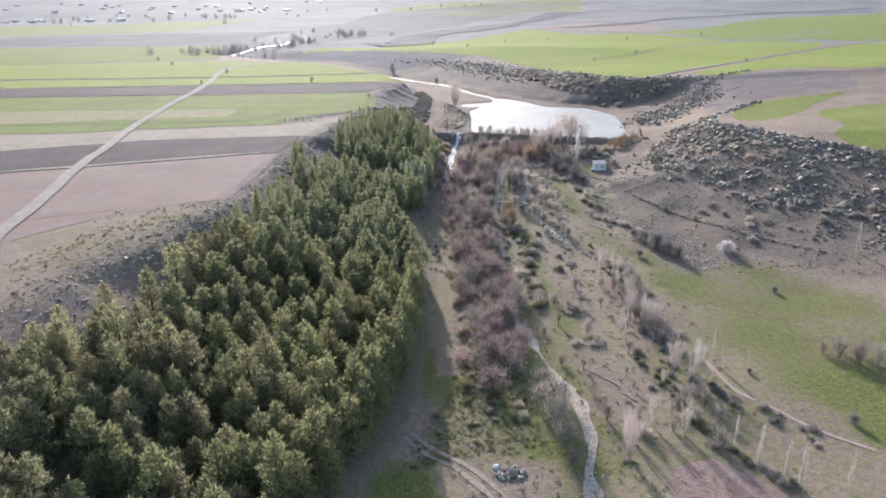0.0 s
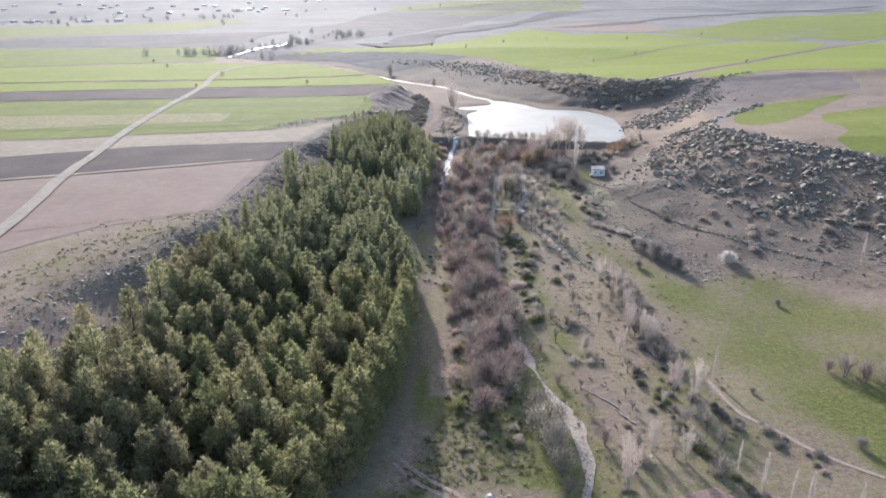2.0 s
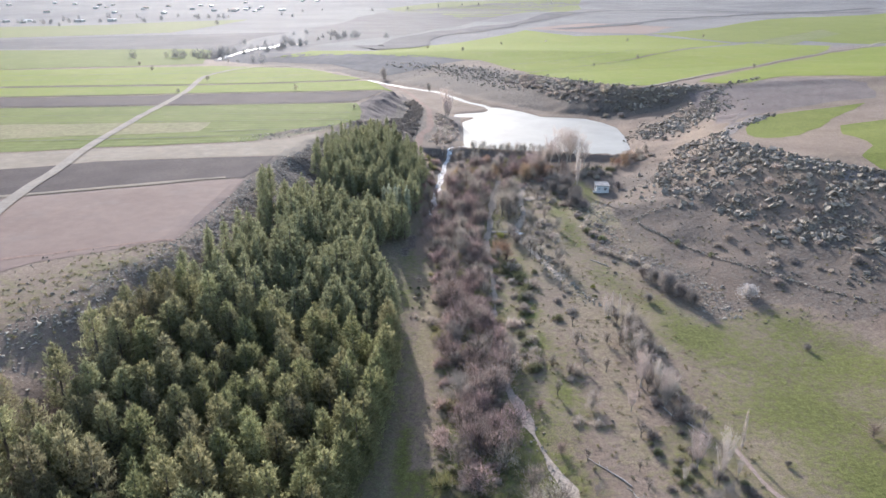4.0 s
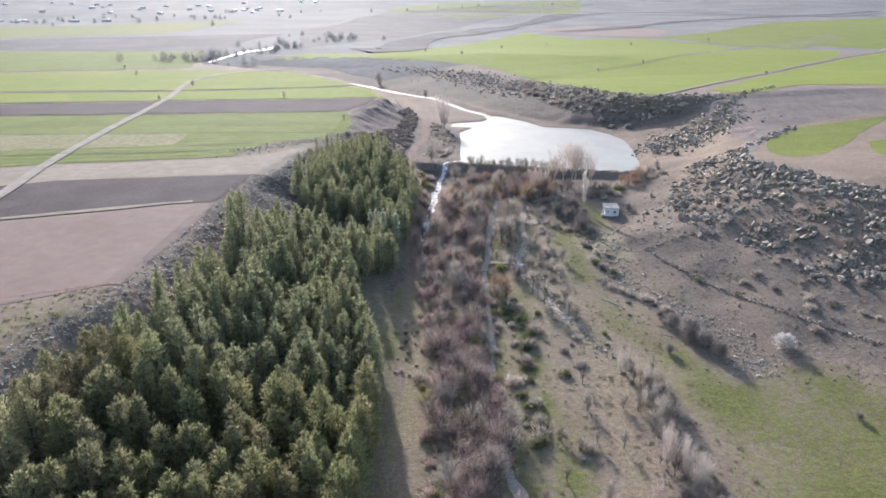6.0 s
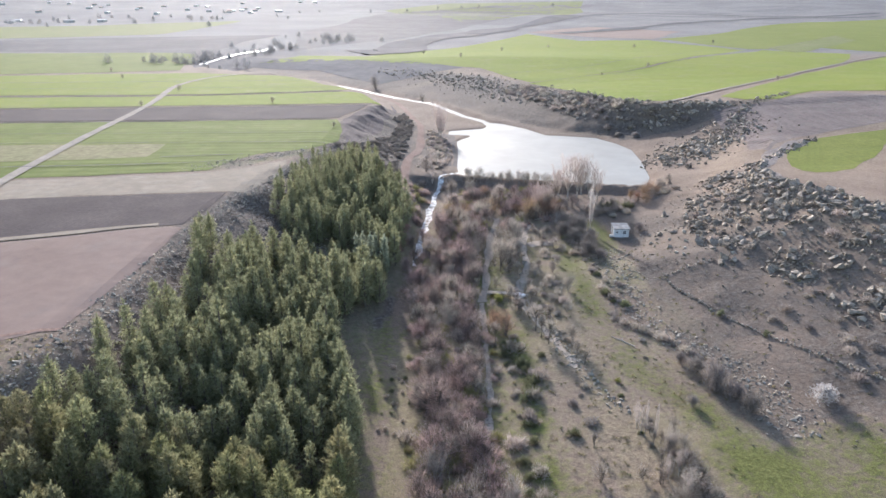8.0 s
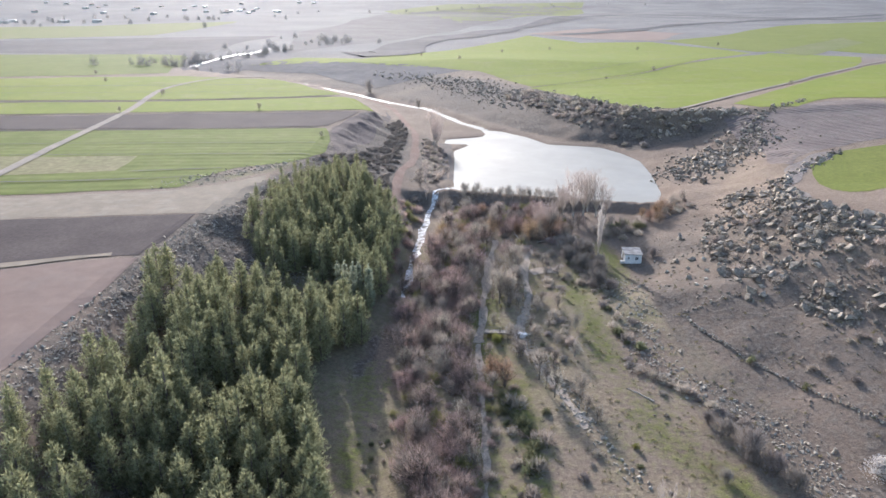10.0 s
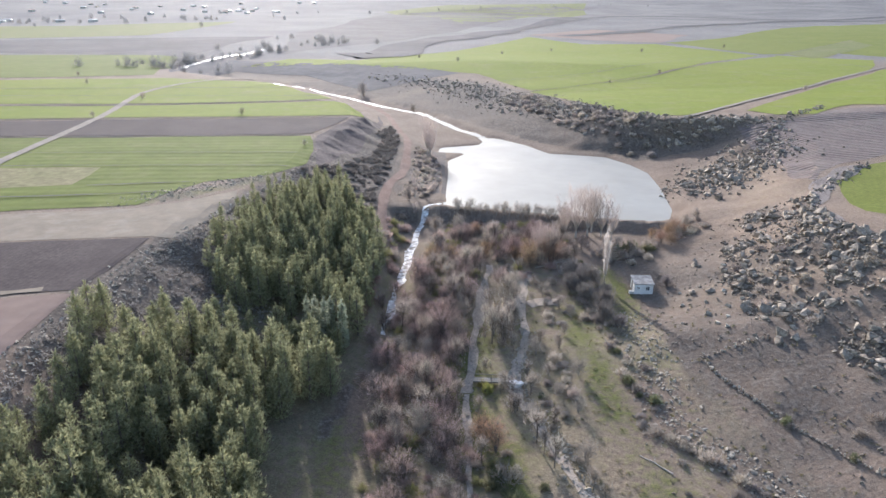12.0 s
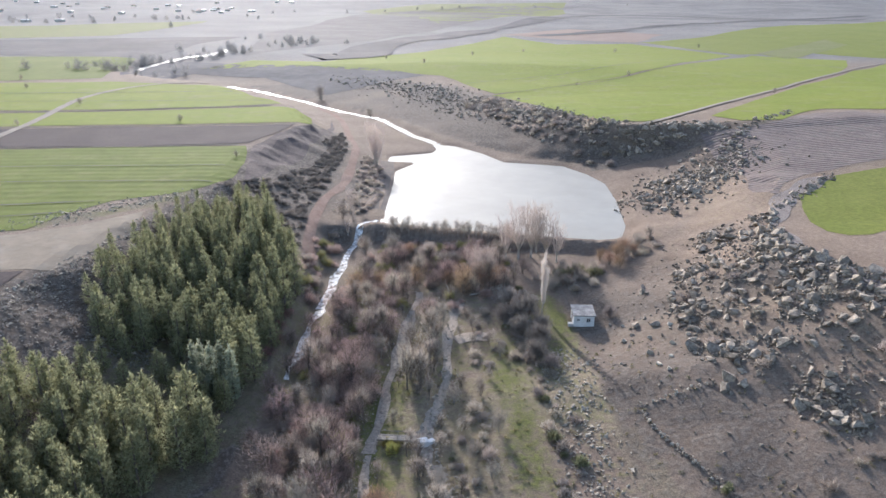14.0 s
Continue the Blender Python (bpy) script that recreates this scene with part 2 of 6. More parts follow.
def inside(x, y, poly):
    """Whether the points lie inside a closed outline."""
    x, y = np.asarray(x, float), np.asarray(y, float)
    hit = np.zeros(x.shape, bool)
    for (x0, y0), (x1, y1) in zip(poly, poly[1:] + poly[:1]):
        if y0 != y1:
            hit ^= ((y0 > y) != (y1 > y)) & (x < (x1 - x0) * (y - y0) / (y1 - y0) + x0)
    return hit


def away(x, y, line):
    """Distance of the points from a polyline, and how far along it (0 to 1) they are."""
    x, y = np.asarray(x, float), np.asarray(y, float)
    best, where = np.full(x.shape, 1e9), np.zeros(x.shape)
    n = len(line) - 1
    for k in range(n):
        (x0, y0), (x1, y1) = line[k], line[k + 1]
        dx, dy = x1 - x0, y1 - y0
        s = np.clip(((x - x0) * dx + (y - y0) * dy) / (dx * dx + dy * dy), 0, 1)
        d = np.hypot(x - x0 - s * dx, y - y0 - s * dy)
        where = np.where(d < best, (k + s) / n, where)
        best = np.minimum(best, d)
    return best, where


def smooth(a, b, v):
    s = np.clip((np.asarray(v) - a) / (b - a), 0, 1)
    return s * s * (3 - 2 * s)


def grown(start, stop, fine, low, high, factor):
    """Grid lines: fine between low and high, wider and wider outside."""
    lines = list(np.arange(low, high + fine / 2, fine))
    step, v = fine, lines[-1]
    while v < stop:
        step *= factor
        v += step
        lines.append(v)
    step, v, below = fine, low, []
    while v > start:
        step *= factor
        v -= step
        below.append(v)
    return np.array(below[::-1] + lines)


GX = grown(-3800, 3800, 1.4, -62, 112, 1.07)
GY = grown(-400, 4700, 1.4, 44, 310, 1.05)
WATER = 7.3

# rim and foot of the western bank
WEST_RIM = ([-400, 60, 75, 90, 105, 120, 146, 180, 205, 226, 247, 272, 312, 350, 385, 420, 450, 520],
            [-80, -56, -53, -50, -45, -39.5, -38.2, -36.5, -31, -26, -24, -25, -17, -30, -48, -82, -122, -190])
WEST_FOOT = ([-400, 60, 100, 160, 200, 215, 240, 270, 300, 330, 370, 430, 470, 520],
             [-20, -9, -5, -3, -3, -4, -4, -3, -3, -8, -24, -62, -102, -170])
WEST_FOOT_Z = ([-400, 60, 100, 150, 185, 205, 240, 300, 330, 430, 520], [0, 1, 1.4, 2.4, 5, 8, 9, 9.2, 8.6, 9, 11])
# rim and foot of the eastern bank
EAST_FOOT = ([-400, 60, 110, 127, 150, 170, 185, 205, 224, 232, 251, 267, 277, 289, 297, 306, 317, 335, 368, 410, 449, 477, 520],
             [62, 60, 62, 58, 49, 44, 47, 56, 63, 67, 70, 73, 71, 66, 52, 44, 36, 25, 9, -25, -62, -85, -150])
EAST_FOOT_Z = ([-400, 60, 110, 150, 170, 185, 205, 224, 300, 450, 520], [1, 1.2, 1.8, 3.9, 5.6, 4.8, 6.5, 8.4, 8.2, 9, 11])
EAST_RIM = ([-400, 60, 110, 127, 150, 170, 185, 195, 205, 225, 245, 262, 276, 284, 291, 300, 330, 385, 430, 480, 520],
            [150, 140, 126, 118, 100, 85, 79, 78, 82, 92, 104, 112, 112, 106, 82, 76, 64, 52, 30, -25, -100])
EAST_RIM_Z = ([-400, 60, 110, 150, 170, 190, 205, 225, 245, 270, 290, 330, 385, 450, 520],
              [16, 16, 16.5, 18, 18.6, 17.6, 16.4, 16, 16.4, 18, 19, 17, 14, 13, 13])
FLOOR_Z = ([-400, 40, 90, 130, 160, 190, 212, 227, 231, 300, 400, 520], [0, .4, .9, 1.2, 2.3, 3.9, 4.5, 5.0, 7.6, 7.7, 8.4, 11])

LAKE = [(11, 234), (21, 231.5), (32, 228.5), (45, 225), (56, 222.5), (61, 223.5), (64, 231), (67.3, 251), (68.5, 267), (66, 277), (61, 287),
        (52, 290), (44, 292), (38, 305), (30, 315.5), (23, 315), (24, 311), (22, 305), (9, 300), (8.5, 293), (17, 291), (11.5, 281), (11.2, 259), (10.6, 245)]
RIVER = [(28, 311), (22, 323), (15, 336), (9, 350), (1, 368), (-9, 379), (-19, 389), (-34, 409), (-51, 428), (-70, 448), (-86, 457)]
SPILLWAY = [(9.5, 236), (6.2, 232), (4.3, 219), (2.8, 204), (1.2, 192), (0.4, 183), (0.2, 176)]
STREAM = [(19, 203), (17.2, 190), (15, 176), (13.4, 160), (13.2, 144), (12.4, 127), (11.7, 114), (12.4, 103), (14.2, 93.5), (16.2, 85), (18.2, 77.5), (18.8, 71), (17.6, 65), (16.4, 59), (15.5, 48)]
BROOK = [(26, 199), (23.8, 187), (23.2, 177), (22.0, 169), (19.8, 162), (22.4, 153), (24.6, 145), (26.5, 138)]
DAM = [(8, 231.8), (32, 225.6), (61, 219.6)]


def terrain():
    X, Y = np.meshgrid(GX, GY)
    H = np.zeros(X.shape)
    for r, y in enumerate(GY):
        at = lambda table: float(np.interp(y, *table))
        wr, wf, ef, er = at(WEST_RIM), at(WEST_FOOT), at(EAST_FOOT), at(EAST_RIM)
        wz, fz, ez, rz = at(WEST_FOOT_Z), at(FLOOR_Z), at(EAST_FOOT_Z), at(EAST_RIM_Z)
        west = 15.6
        shelf = 4 if y < 230 else 7
        xs = [wr - 600, wr - 4, wr, wr + .22 * (wf - wr), wr + .58 * (wf - wr), wf, wf + shelf, ef - 6, ef, ef + .45 * (er - ef), ef + .8 * (er - ef), er, er + 40, er + 140]
        zs = [17, 15.9, west - .5, wz + .60 * (west - wz), wz + .17 * (west - wz), wz, max(fz, WATER + .2) if y > 230 else fz,
              max(fz, WATER + .3) if y > 228 else fz + .6 * (ez - fz), ez, ez + .36 * (rz - ez), ez + .82 * (rz - ez), rz, rz + 1.6, rz + 5]
        fade = float(smooth(480, 620, y))
        xs = np.maximum.accumulate(np.array(xs) + np.arange(len(xs)) * .01)
        H[r] = np.interp(GX, xs, np.array(zs) * (1 - fade) + 14.5 * fade)
    # the dam: a bank of earth across the valley
    d, _ = away(X, Y, DAM)
    bank = 8.2 - np.clip(d - 1.3, 0, 99) * .95
    H = np.where((X > 5) & (X < 64) & (Y < 234), np.maximum(H, bank), H)
    # lake bed, river and streams cut into the floor
    outline = LAKE + LAKE[:1]
    d, _ = away(X, Y, outline)
    signed = np.where(inside(X, Y, LAKE), -d, d)
    lake = WATER + np.clip(signed * .3, -1.6, .35)
    H = np.where(signed < 0, lake, np.where(signed < 2.2, np.minimum(H, np.maximum(lake, WATER + .1 * np.maximum(signed, 0))), H))
    for line, half, deep in ((RIVER, 2.4, .9), (STREAM, 1.1, .35), (BROOK, .9, .3), (SPILLWAY, 1.2, .4)):
        d, _ = away(X, Y, line)
        H -= deep * (1 - smooth(half * .5, half * 1.6, d))
    # roughness of the slopes, gentle swell of the plain, hills at the end of the view
    slope = smooth(.10, .35, np.hypot(*np.gradient(H, GY, GX)))
    lakeside = smooth(0, 6, signed)
    H += slope * lakeside * (.45 * vnoise(X, Y, 5.5, 1) + .25 * vnoise(X, Y, 2.6, 2))
    H += lakeside * .07 * vnoise(X, Y, 7, 3) * (np.abs(X) < 200) * (Y < 500)
    H += smooth(250, 900, np.abs(X)) * 6 * vnoise(X, Y, 420, 4)
    far = smooth(900, 4600, Y)
    H += smooth(600, 1400, Y) * 7 * vnoise(X, Y, 330, 5) + far * (95 + 55 * vnoise(X, Y, 900, 6))
    return X, Y, H


TX, TY, TH = terrain()


def ground(x, y):
    """Height of the ground."""
    i = int(np.clip(np.searchsorted(GX, x) - 1, 0, len(GX) - 2))
    j = int(np.clip(np.searchsorted(GY, y) - 1, 0, len(GY) - 2))
    a, b = (x - GX[i]) / (GX[i + 1] - GX[i]), (y - GY[j]) / (GY[j + 1] - GY[j])
    return float((TH[j, i] * (1 - a) + TH[j, i + 1] * a) * (1 - b) + (TH[j + 1, i] * (1 - a) + TH[j + 1, i + 1] * a) * b)
# ---- outlines of the fields and lines of the ways ----
FALLOW_ROSE = [(-125, 140), (-97, 144), (-77, 152), (-40.5, 164), (-40, 148), (-41, 124), (-59, 114), (-70, 100), (-82, 87)]
PLOUGHED = [(-139, 156), (-112, 168), (-82, 181), (-39, 186), (-41, 165), (-78, 153), (-99, 146), (-126, 141)]
STUBBLE = [(-161, 181), (-128, 188), (-104, 191), (-81.5, 197), (-65.6, 199), (-49, 202), (-40, 208), (-33.5, 216), (-31, 205.7), (-36, 187), (-55, 184.8), (-69, 183.4), (-82, 177.5), (-92, 174), (-113, 167), (-141, 158)]
WHEAT_WEST = [(-236, 266), (-178, 264.5), (-88, 270), (-29, 275.5), (-24.5, 257), (-24, 243), (-30, 229), (-42, 222.5), (-46, 214.5), (-49, 204.5), (-65.6, 201.2), (-81.5, 199), (-104, 193), (-127, 190), (-164, 184)]
WHEAT_PALE = [(-202, 228), (-152, 231), (-114, 233), (-71, 234.5), (-70, 219), (-106, 212.5), (-138, 205), (-179, 201)]
PLOUGHED_FAR = [(-269, 291), (-193, 290), (-101, 299), (-43, 305), (-22, 307), (-29, 279), (-64, 273.5), (-89, 273), (-179, 267), (-248, 267)]
RAPE_NEAR = [(-300, 318), (-219, 322), (-116, 329), (-81, 334.5), (-37, 345.5), (-22, 344), (-17.5, 312.5), (-99, 304), (-195, 294), (-272, 296)]
RAPE_FAR = [(-350, 395), (-257, 401), (-131, 421), (-74, 409), (-35, 352), (-81, 340), (-117, 334.5), (-223, 327), (-304, 322)]
WHEAT_FAR = [(-522, 595), (-363, 573), (-181, 578), (-139, 436), (-258, 404), (-351, 397)]
WHEAT_FARTHER = [(-846, 973), (-665, 1060), (-494, 1060), (-356, 1166), (-319, 1200), (-309, 849), (-407, 800), (-495, 784), (-685, 784)]
HEATH_FAR = [(-665, 761), (-462, 732), (-394, 773), (-290, 796), (-175, 829), (-179, 578), (-375, 592), (-539, 614)]
HEATH_BANK = [(-170, 547), (-137, 558), (-69, 527), (-9, 501), (18, 470), (-8, 447), (-29, 427), (-72, 482), (-116, 503), (-137, 452)]
FARM_ROAD = [(-69, 91), (-73, 105), (-76, 121), (-83, 149), (-87, 173), (-92, 198), (-98, 244), (-105, 307), (-116, 370), (-105, 411), (-77, 424)]
WHEAT_EAST = [(-120, 520), (-99, 561), (-47, 545), (23, 639), (60, 740), (108, 884), (143, 740), (215, 755), (249, 602), (121, 440), (81, 413), (50, 394), (28, 465), (3, 485), (-47, 515)]
WHEAT_RIM = [(49, 391), (81, 411), (121, 438), (256, 596), (264, 610), (300, 545), (249, 464), (160, 369.5), (99, 306), (87, 294.5), (77, 298), (69, 316), (63, 341), (54, 385)]
WHEAT_ROADSIDE = [(108.5, 303.5), (160, 361), (254, 462), (316, 520), (625, 793), (370, 456), (230, 352), (191, 296), (177, 292), (170, 300), (150, 309), (139, 303), (125, 291), (113, 292)]
WHEAT_UPPER = [(229, 775), (314, 849), (608, 1212), (880, 1390), (1016, 1256), (564, 721), (349, 580), (327, 635), (259, 615)]
WHEAT_STRIP = [(279.7, 632.4), (432, 804), (412.2, 731.4), (269.7, 565.8)]
FALLOW_EAST = [(118, 924), (221, 1061), (306, 916), (224, 775), (164, 814)]
EAST_ROAD = [(84, 290), (100.5, 305.5), (162, 370), (251.5, 464.6), (313.5, 525), (389, 619), (567, 758)]
BALK_LONG = [(47.8, 390), (81.2, 411), (121.3, 438.5), (256.3, 597), (432, 804)]
BALK_MID = [(40.1, 434.5), (114.4, 473.1), (231.9, 619.1)]
BALK_FAR = [(217.7, 704), (246.9, 649.2), (256.3, 597)]
BALK_CROSS = [(256.3, 595), (246.1, 514.9), (257, 474.2)]
HEATH_EAST = [(-107, 595), (-49, 747), (62, 1122), (321, 1843), (473, 2138), (198, 2103), (-109, 1675), (-163, 917)]
WHEAT_HORIZON = [(-132, 1775), (30, 2139), (458, 2320), (347, 1750), (109, 1238), (43, 1185)]
PASTURE = [(100, 284), (111.5, 284.4), (125, 290), (142.6, 301.3), (155, 300), (170, 284), (157, 257), (142, 256), (133, 251.5), (115, 243), (106, 240), (99, 233), (93, 226), (91, 231), (95, 246)]
CROP_PATCH = [(93, 215), (98, 226), (104, 232), (112, 238), (122, 242), (136, 246), (149, 250.6), (136, 238), (125, 227), (113, 212), (106.8, 207), (100, 199), (94, 196), (90.5, 196), (88.6, 199), (89.5, 206)]
CROP_HILL = [(119.6, 214), (148, 226), (176, 238), (194, 255), (150, 190), (122, 147), (103, 151), (97, 158), (99, 168), (108, 178), (110, 185), (111.5, 198)]
MEADOW = [(42, 129), (42, 121), (49, 119), (60, 122), (68, 117), (75, 104), (81, 94), (58, 61), (53, 66), (50, 73), (45, 78), (42, 86), (37, 87), (36, 94), (38, 106), (39, 116)]
BANK_WEST = [(-27.5, 277), (-21.5, 306), (-16.5, 313), (-15, 340), (-17, 360), (-13.5, 340), (-12.5, 318), (-15, 279), (-18, 262), (-22, 241), (-23.5, 256)]
FIELD_TRACK = [(-82, 107), (-70, 113.2), (-58, 118), (-49.4, 121.5), (-41.5, 124.5)]
GARDEN = [(26.4, 63.4), (31.6, 65.3), (35.2, 62.8), (37.8, 58.9), (37.0, 55.0), (23.1, 55.2)]
TRACK = [(-4.5, 70.6), (-1.6, 67.3), (2.4, 64.3), (5.4, 60.5), (7.0, 57.9)]
MEADOW_PATH = [(39.1, 87.3), (40.2, 79.9), (43.1, 75.9), (46.5, 71.0), (52.4, 65.9)]
RED_TRACK = [(-28, 394), (-15, 366), (-7, 328), (-2, 303), (-1, 266), (-4, 246), (-4, 228), (-3, 217), (-1, 209)]
DRY_WAY = [(31, 178), (29.8, 162), (29.4, 148), (29, 132), (28.5, 118), (27.8, 100), (27, 86)]
# ---- helpers for meshes ----
def mesh_of(name, verts, faces, material, flat=True):
    me = bpy.data.meshes.new(name)
    me.from_pydata([tuple(v) for v in verts], [], [tuple(f) for f in faces])
    me.materials.append(material)
    if not flat:
        me.polygons.foreach_set("use_smooth", [True] * len(me.polygons))
    return me


def part(name, bm, material, parent, label=""):
    """Link a bmesh or a mesh as one part under a thing."""
    if isinstance(bm, bmesh.types.BMesh):
        me = bpy.data.meshes.new(name)
        bm.to_mesh(me)
        bm.free()
        me.materials.append(material)
    else:
        me = bm
    ob = new(name, me)
    ob.parent = parent
    return tagged(ob, label)


def box(bm, x, y, z, sx, sy, sz, turn=0.0, bevel=0.0):
    """Add a box of that size round a centre; its edges may be rounded."""
    made = bmesh.ops.create_cube(bm, size=1, matrix=pose(x, y, z, 0, 0, turn) @ Matrix.Diagonal((sx, sy, sz, 1)))["verts"]
    if bevel:
        edges = list({e for v in made for e in v.link_edges})
        bmesh.ops.bevel(bm, geom=edges, offset=bevel, segments=1, affect="EDGES")


def ragged(poly, step, rough, seed=1):
    """An outline with more corners and uneven edges."""
    out = []
    for (x0, y0), (x1, y1) in zip(poly, poly[1:] + poly[:1]):
        n = max(1, int(math.hypot(x1 - x0, y1 - y0) / step))
        for k in range(n):
            s = k / n
            x, y = x0 + (x1 - x0) * s, y0 + (y1 - y0) * s
            out.append((x + rough * float(vnoise(x, y, step * 2.2, seed)), y + rough * float(vnoise(x, y, step * 2.2, seed + 5))))
    return out


def sheet(name, poly, material, lift=.1, step=6.0, rough=.8, label="", category="field", skip=1):
    """A field or patch of ground laid over the land."""
    outline = ragged(poly, step, rough)
    bm = bmesh.new()
    bm.faces.new([bm.verts.new((x, y, 0)) for x, y in outline])
    bmesh.ops.triangulate(bm, faces=bm.faces[:])
    xs, ys = [p[0] for p in outline], [p[1] for p in outline]
    for lines, low, high, axis in ((GX, min(xs), max(xs), 0), (GY, min(ys), max(ys), 1)):
        for v in lines[(lines > low) & (lines < high)][::skip]:
            co, no = ((v, 0, 0), (1, 0, 0)) if axis == 0 else ((0, v, 0), (0, 1, 0))
            bmesh.ops.bisect_plane(bm, geom=bm.verts[:] + bm.edges[:] + bm.faces[:], plane_co=co, plane_no=no)
    for v in bm.verts:
        v.co.z = ground(v.co.x, v.co.y) + lift
    for f in bm.faces:
        if f.normal.z < 0:
            f.normal_flip()
    me = bpy.data.meshes.new(name)
    bm.to_mesh(me)
    bm.free()
    me.materials.append(material)
    return tagged(new(name, me), label, category, "", "structure")


def along(line, step):
    """Evenly spaced places on a smooth curve through the line, with the heading at each."""
    pts = [Vector((x, y, 0)) for x, y in line]
    pts = [2 * pts[0] - pts[1]] + pts + [2 * pts[-1] - pts[-2]]
    dense = []
    for a, b, c, d in zip(pts, pts[1:], pts[2:], pts[3:]):
        for k in range(12):
            s = k / 12
            dense.append(.5 * (2 * b + (c - a) * s + (2 * a - 5 * b + 4 * c - d) * s * s + (3 * b - a - 3 * c + d) * s ** 3))
    dense.append(pts[-2])
    out, left = [], 0.0
    for p, q in zip(dense, dense[1:]):
        run = (q - p).length
        while left <= run and run > 0:
            out.append((p.lerp(q, left / run), (q - p).normalized()))
            left += step
        left -= run
    return out


def ribbon(name, line, width, material, lift=.12, step=1.5, uneven=.25, label="", category="path", level=None, seed=3):
    """A way or a stream: a strip with uneven edges laid along a line."""
    verts, faces = [], []
    for k, (p, d) in enumerate(along(line, step)):
        side = Vector((-d.y, d.x, 0))
        for j, s in enumerate((-.5, -.17, .17, .5)):
            w = width * s * (1 + uneven * float(vnoise(p.x + (j > 1) * 31, p.y, 2.5 * width, seed)))
            x, y = p.x + side.x * w, p.y + side.y * w
            z = level if level is not None else (ground(p.x, p.y) * .6 + ground(x, y) * .4 if category == "stream" else ground(x, y)) + lift
            verts.append((x, y, z))
        if k:
            a = 4 * k
            faces += [(a - 4 + j, a - 3 + j, a + 1 + j, a + j) for j in range(3)]
    me = mesh_of(name, verts, faces, material, False)
    me.update()
    if sum(f.normal.z for f in me.polygons) < 0:
        me.flip_normals()
    return tagged(new(name, me), label, category, "", "structure")


# ---- the ground, one sheet to the horizon ----
def make_ground():
    ny, nx = TX.shape
    verts = np.stack([TX, TY, TH], -1).reshape(-1, 3)
    k = np.arange(ny * nx).reshape(ny, nx)
    faces = np.stack([k[:-1, :-1], k[:-1, 1:], k[1:, 1:], k[1:, :-1]], -1).reshape(-1, 4)
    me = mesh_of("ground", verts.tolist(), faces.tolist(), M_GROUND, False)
    x, y = verts[:, 0], verts[:, 1]
    wr, wf = np.interp(y, *WEST_RIM), np.interp(y, *WEST_FOOT)
    ef, er = np.interp(y, *EAST_FOOT), np.interp(y, *EAST_RIM)
    valley = (x > wf) & (x < ef)
    patch = .5 + .5 * vnoise(x, y, 9, 11) + .25 * vnoise(x, y, 3.4, 12)
    green = np.where(valley & (y < 205), np.where(y < 112, .14, .02) + .4 * patch, .08)
    green = np.where((x < wf + 7) & (x > wf + 1) & (y < 150), .1 + .4 * patch, green)
    d, _ = away(x, y, STREAM)
    green += np.where(valley & (y < 190) & (d < 6) & (x > 11), .3 * (1 - d / 6), 0)
    d, _ = away(x, y, [(30, 176), (29, 153), (30, 135), (32, 115), (33, 96), (30, 78)])
    green -= .6 * np.exp(-(d / 5.5) ** 2) * (y < 165) * (y > 92)
    green = np.where((x > -3) & (x < 15) & (y < 92) & (y > 66), .42 + .45 * patch, green)
    green = np.where((x > -11) & (x < -1) & (y > 54) & (y < 66), .5 + .4 * patch, green)
    dry = np.where(valley & (y < 215), .45 + .4 * vnoise(x, y, 12, 13), .2 + .25 * vnoise(x, y, 18, 14))
    d, _ = away(x, y, MEADOW + MEADOW[:1])
    grass = smooth(-7, 8, np.where(inside(x, y, MEADOW), d, -d) + 2.5 * vnoise(x, y, 6, 19))
    green = np.maximum(green, grass * (.78 + .25 * vnoise(x, y, 9, 20) + .3 * vnoise(x, y, 27, 29)))
    d, _ = away(x, y, DRY_WAY)
    e = np.exp(-(d / 3.2) ** 2)
    green, dry = green * (1 - e) + (.1 + .2 * vnoise(x, y, 5, 21)) * e, np.maximum(dry, .6 * e)
    d, _ = away(x, y, [(31, 184), (31.4, 173), (32.4, 157), (33, 145), (36, 136), (40, 129), (44.5, 121)])
    green = np.maximum(green, np.exp(-(d / 4.2) ** 2) * (.5 + .25 * vnoise(x, y, 5, 21)))
    d, _ = away(x, y, [(17.5, 148), (18.5, 136), (18.5, 122), (19, 108), (21, 96)])
    green = np.maximum(green, np.exp(-(d / 2.6) ** 2) * (.6 + .3 * vnoise(x, y, 5, 26)))
    d, _ = away(x, y, [(40, 199), (41.5, 190), (42, 184), (38, 176)])
    green = np.maximum(green, np.exp(-(d / 3.2) ** 2) * (.65 + .25 * vnoise(x, y, 4, 24)))
    tan = (x > -1.5) & (x < 3) & (y > 84) & (y < 145)
    green, dry = np.where(tan, .05 + .3 * patch, green), np.where(tan, np.where(y > 106, .75, .4), dry)
    grazed = (x > 44) & (y > 116) & (y < 206) & (x < ef + .55 * (er - ef)) & (grass < .3)
    # darker grass where the pines' shadow falls, its shade put into the cover
    shade_strip = (x > -7) & (x < -2.4) & (y > 72) & (y < 160)
    green, dry = np.where(shade_strip, .3 + .35 * patch, green), np.where(shade_strip, .2, dry)
    # floor of the wood; pine shade past its edge darkened into the cover
    shaded_floor = inside(x, y, [(-12, 40), (-7.5, 62), (-4, 75), (-2, 84), (-2.2, 118), (-4.5, 131), (-6, 145), (-4, 158), (-1, 167), (-3, 190), (-7, 210), (-12, 226), (-27, 222), (-25, 150), (-27, 100), (-32, 74), (-40, 70), (-40, 40)])
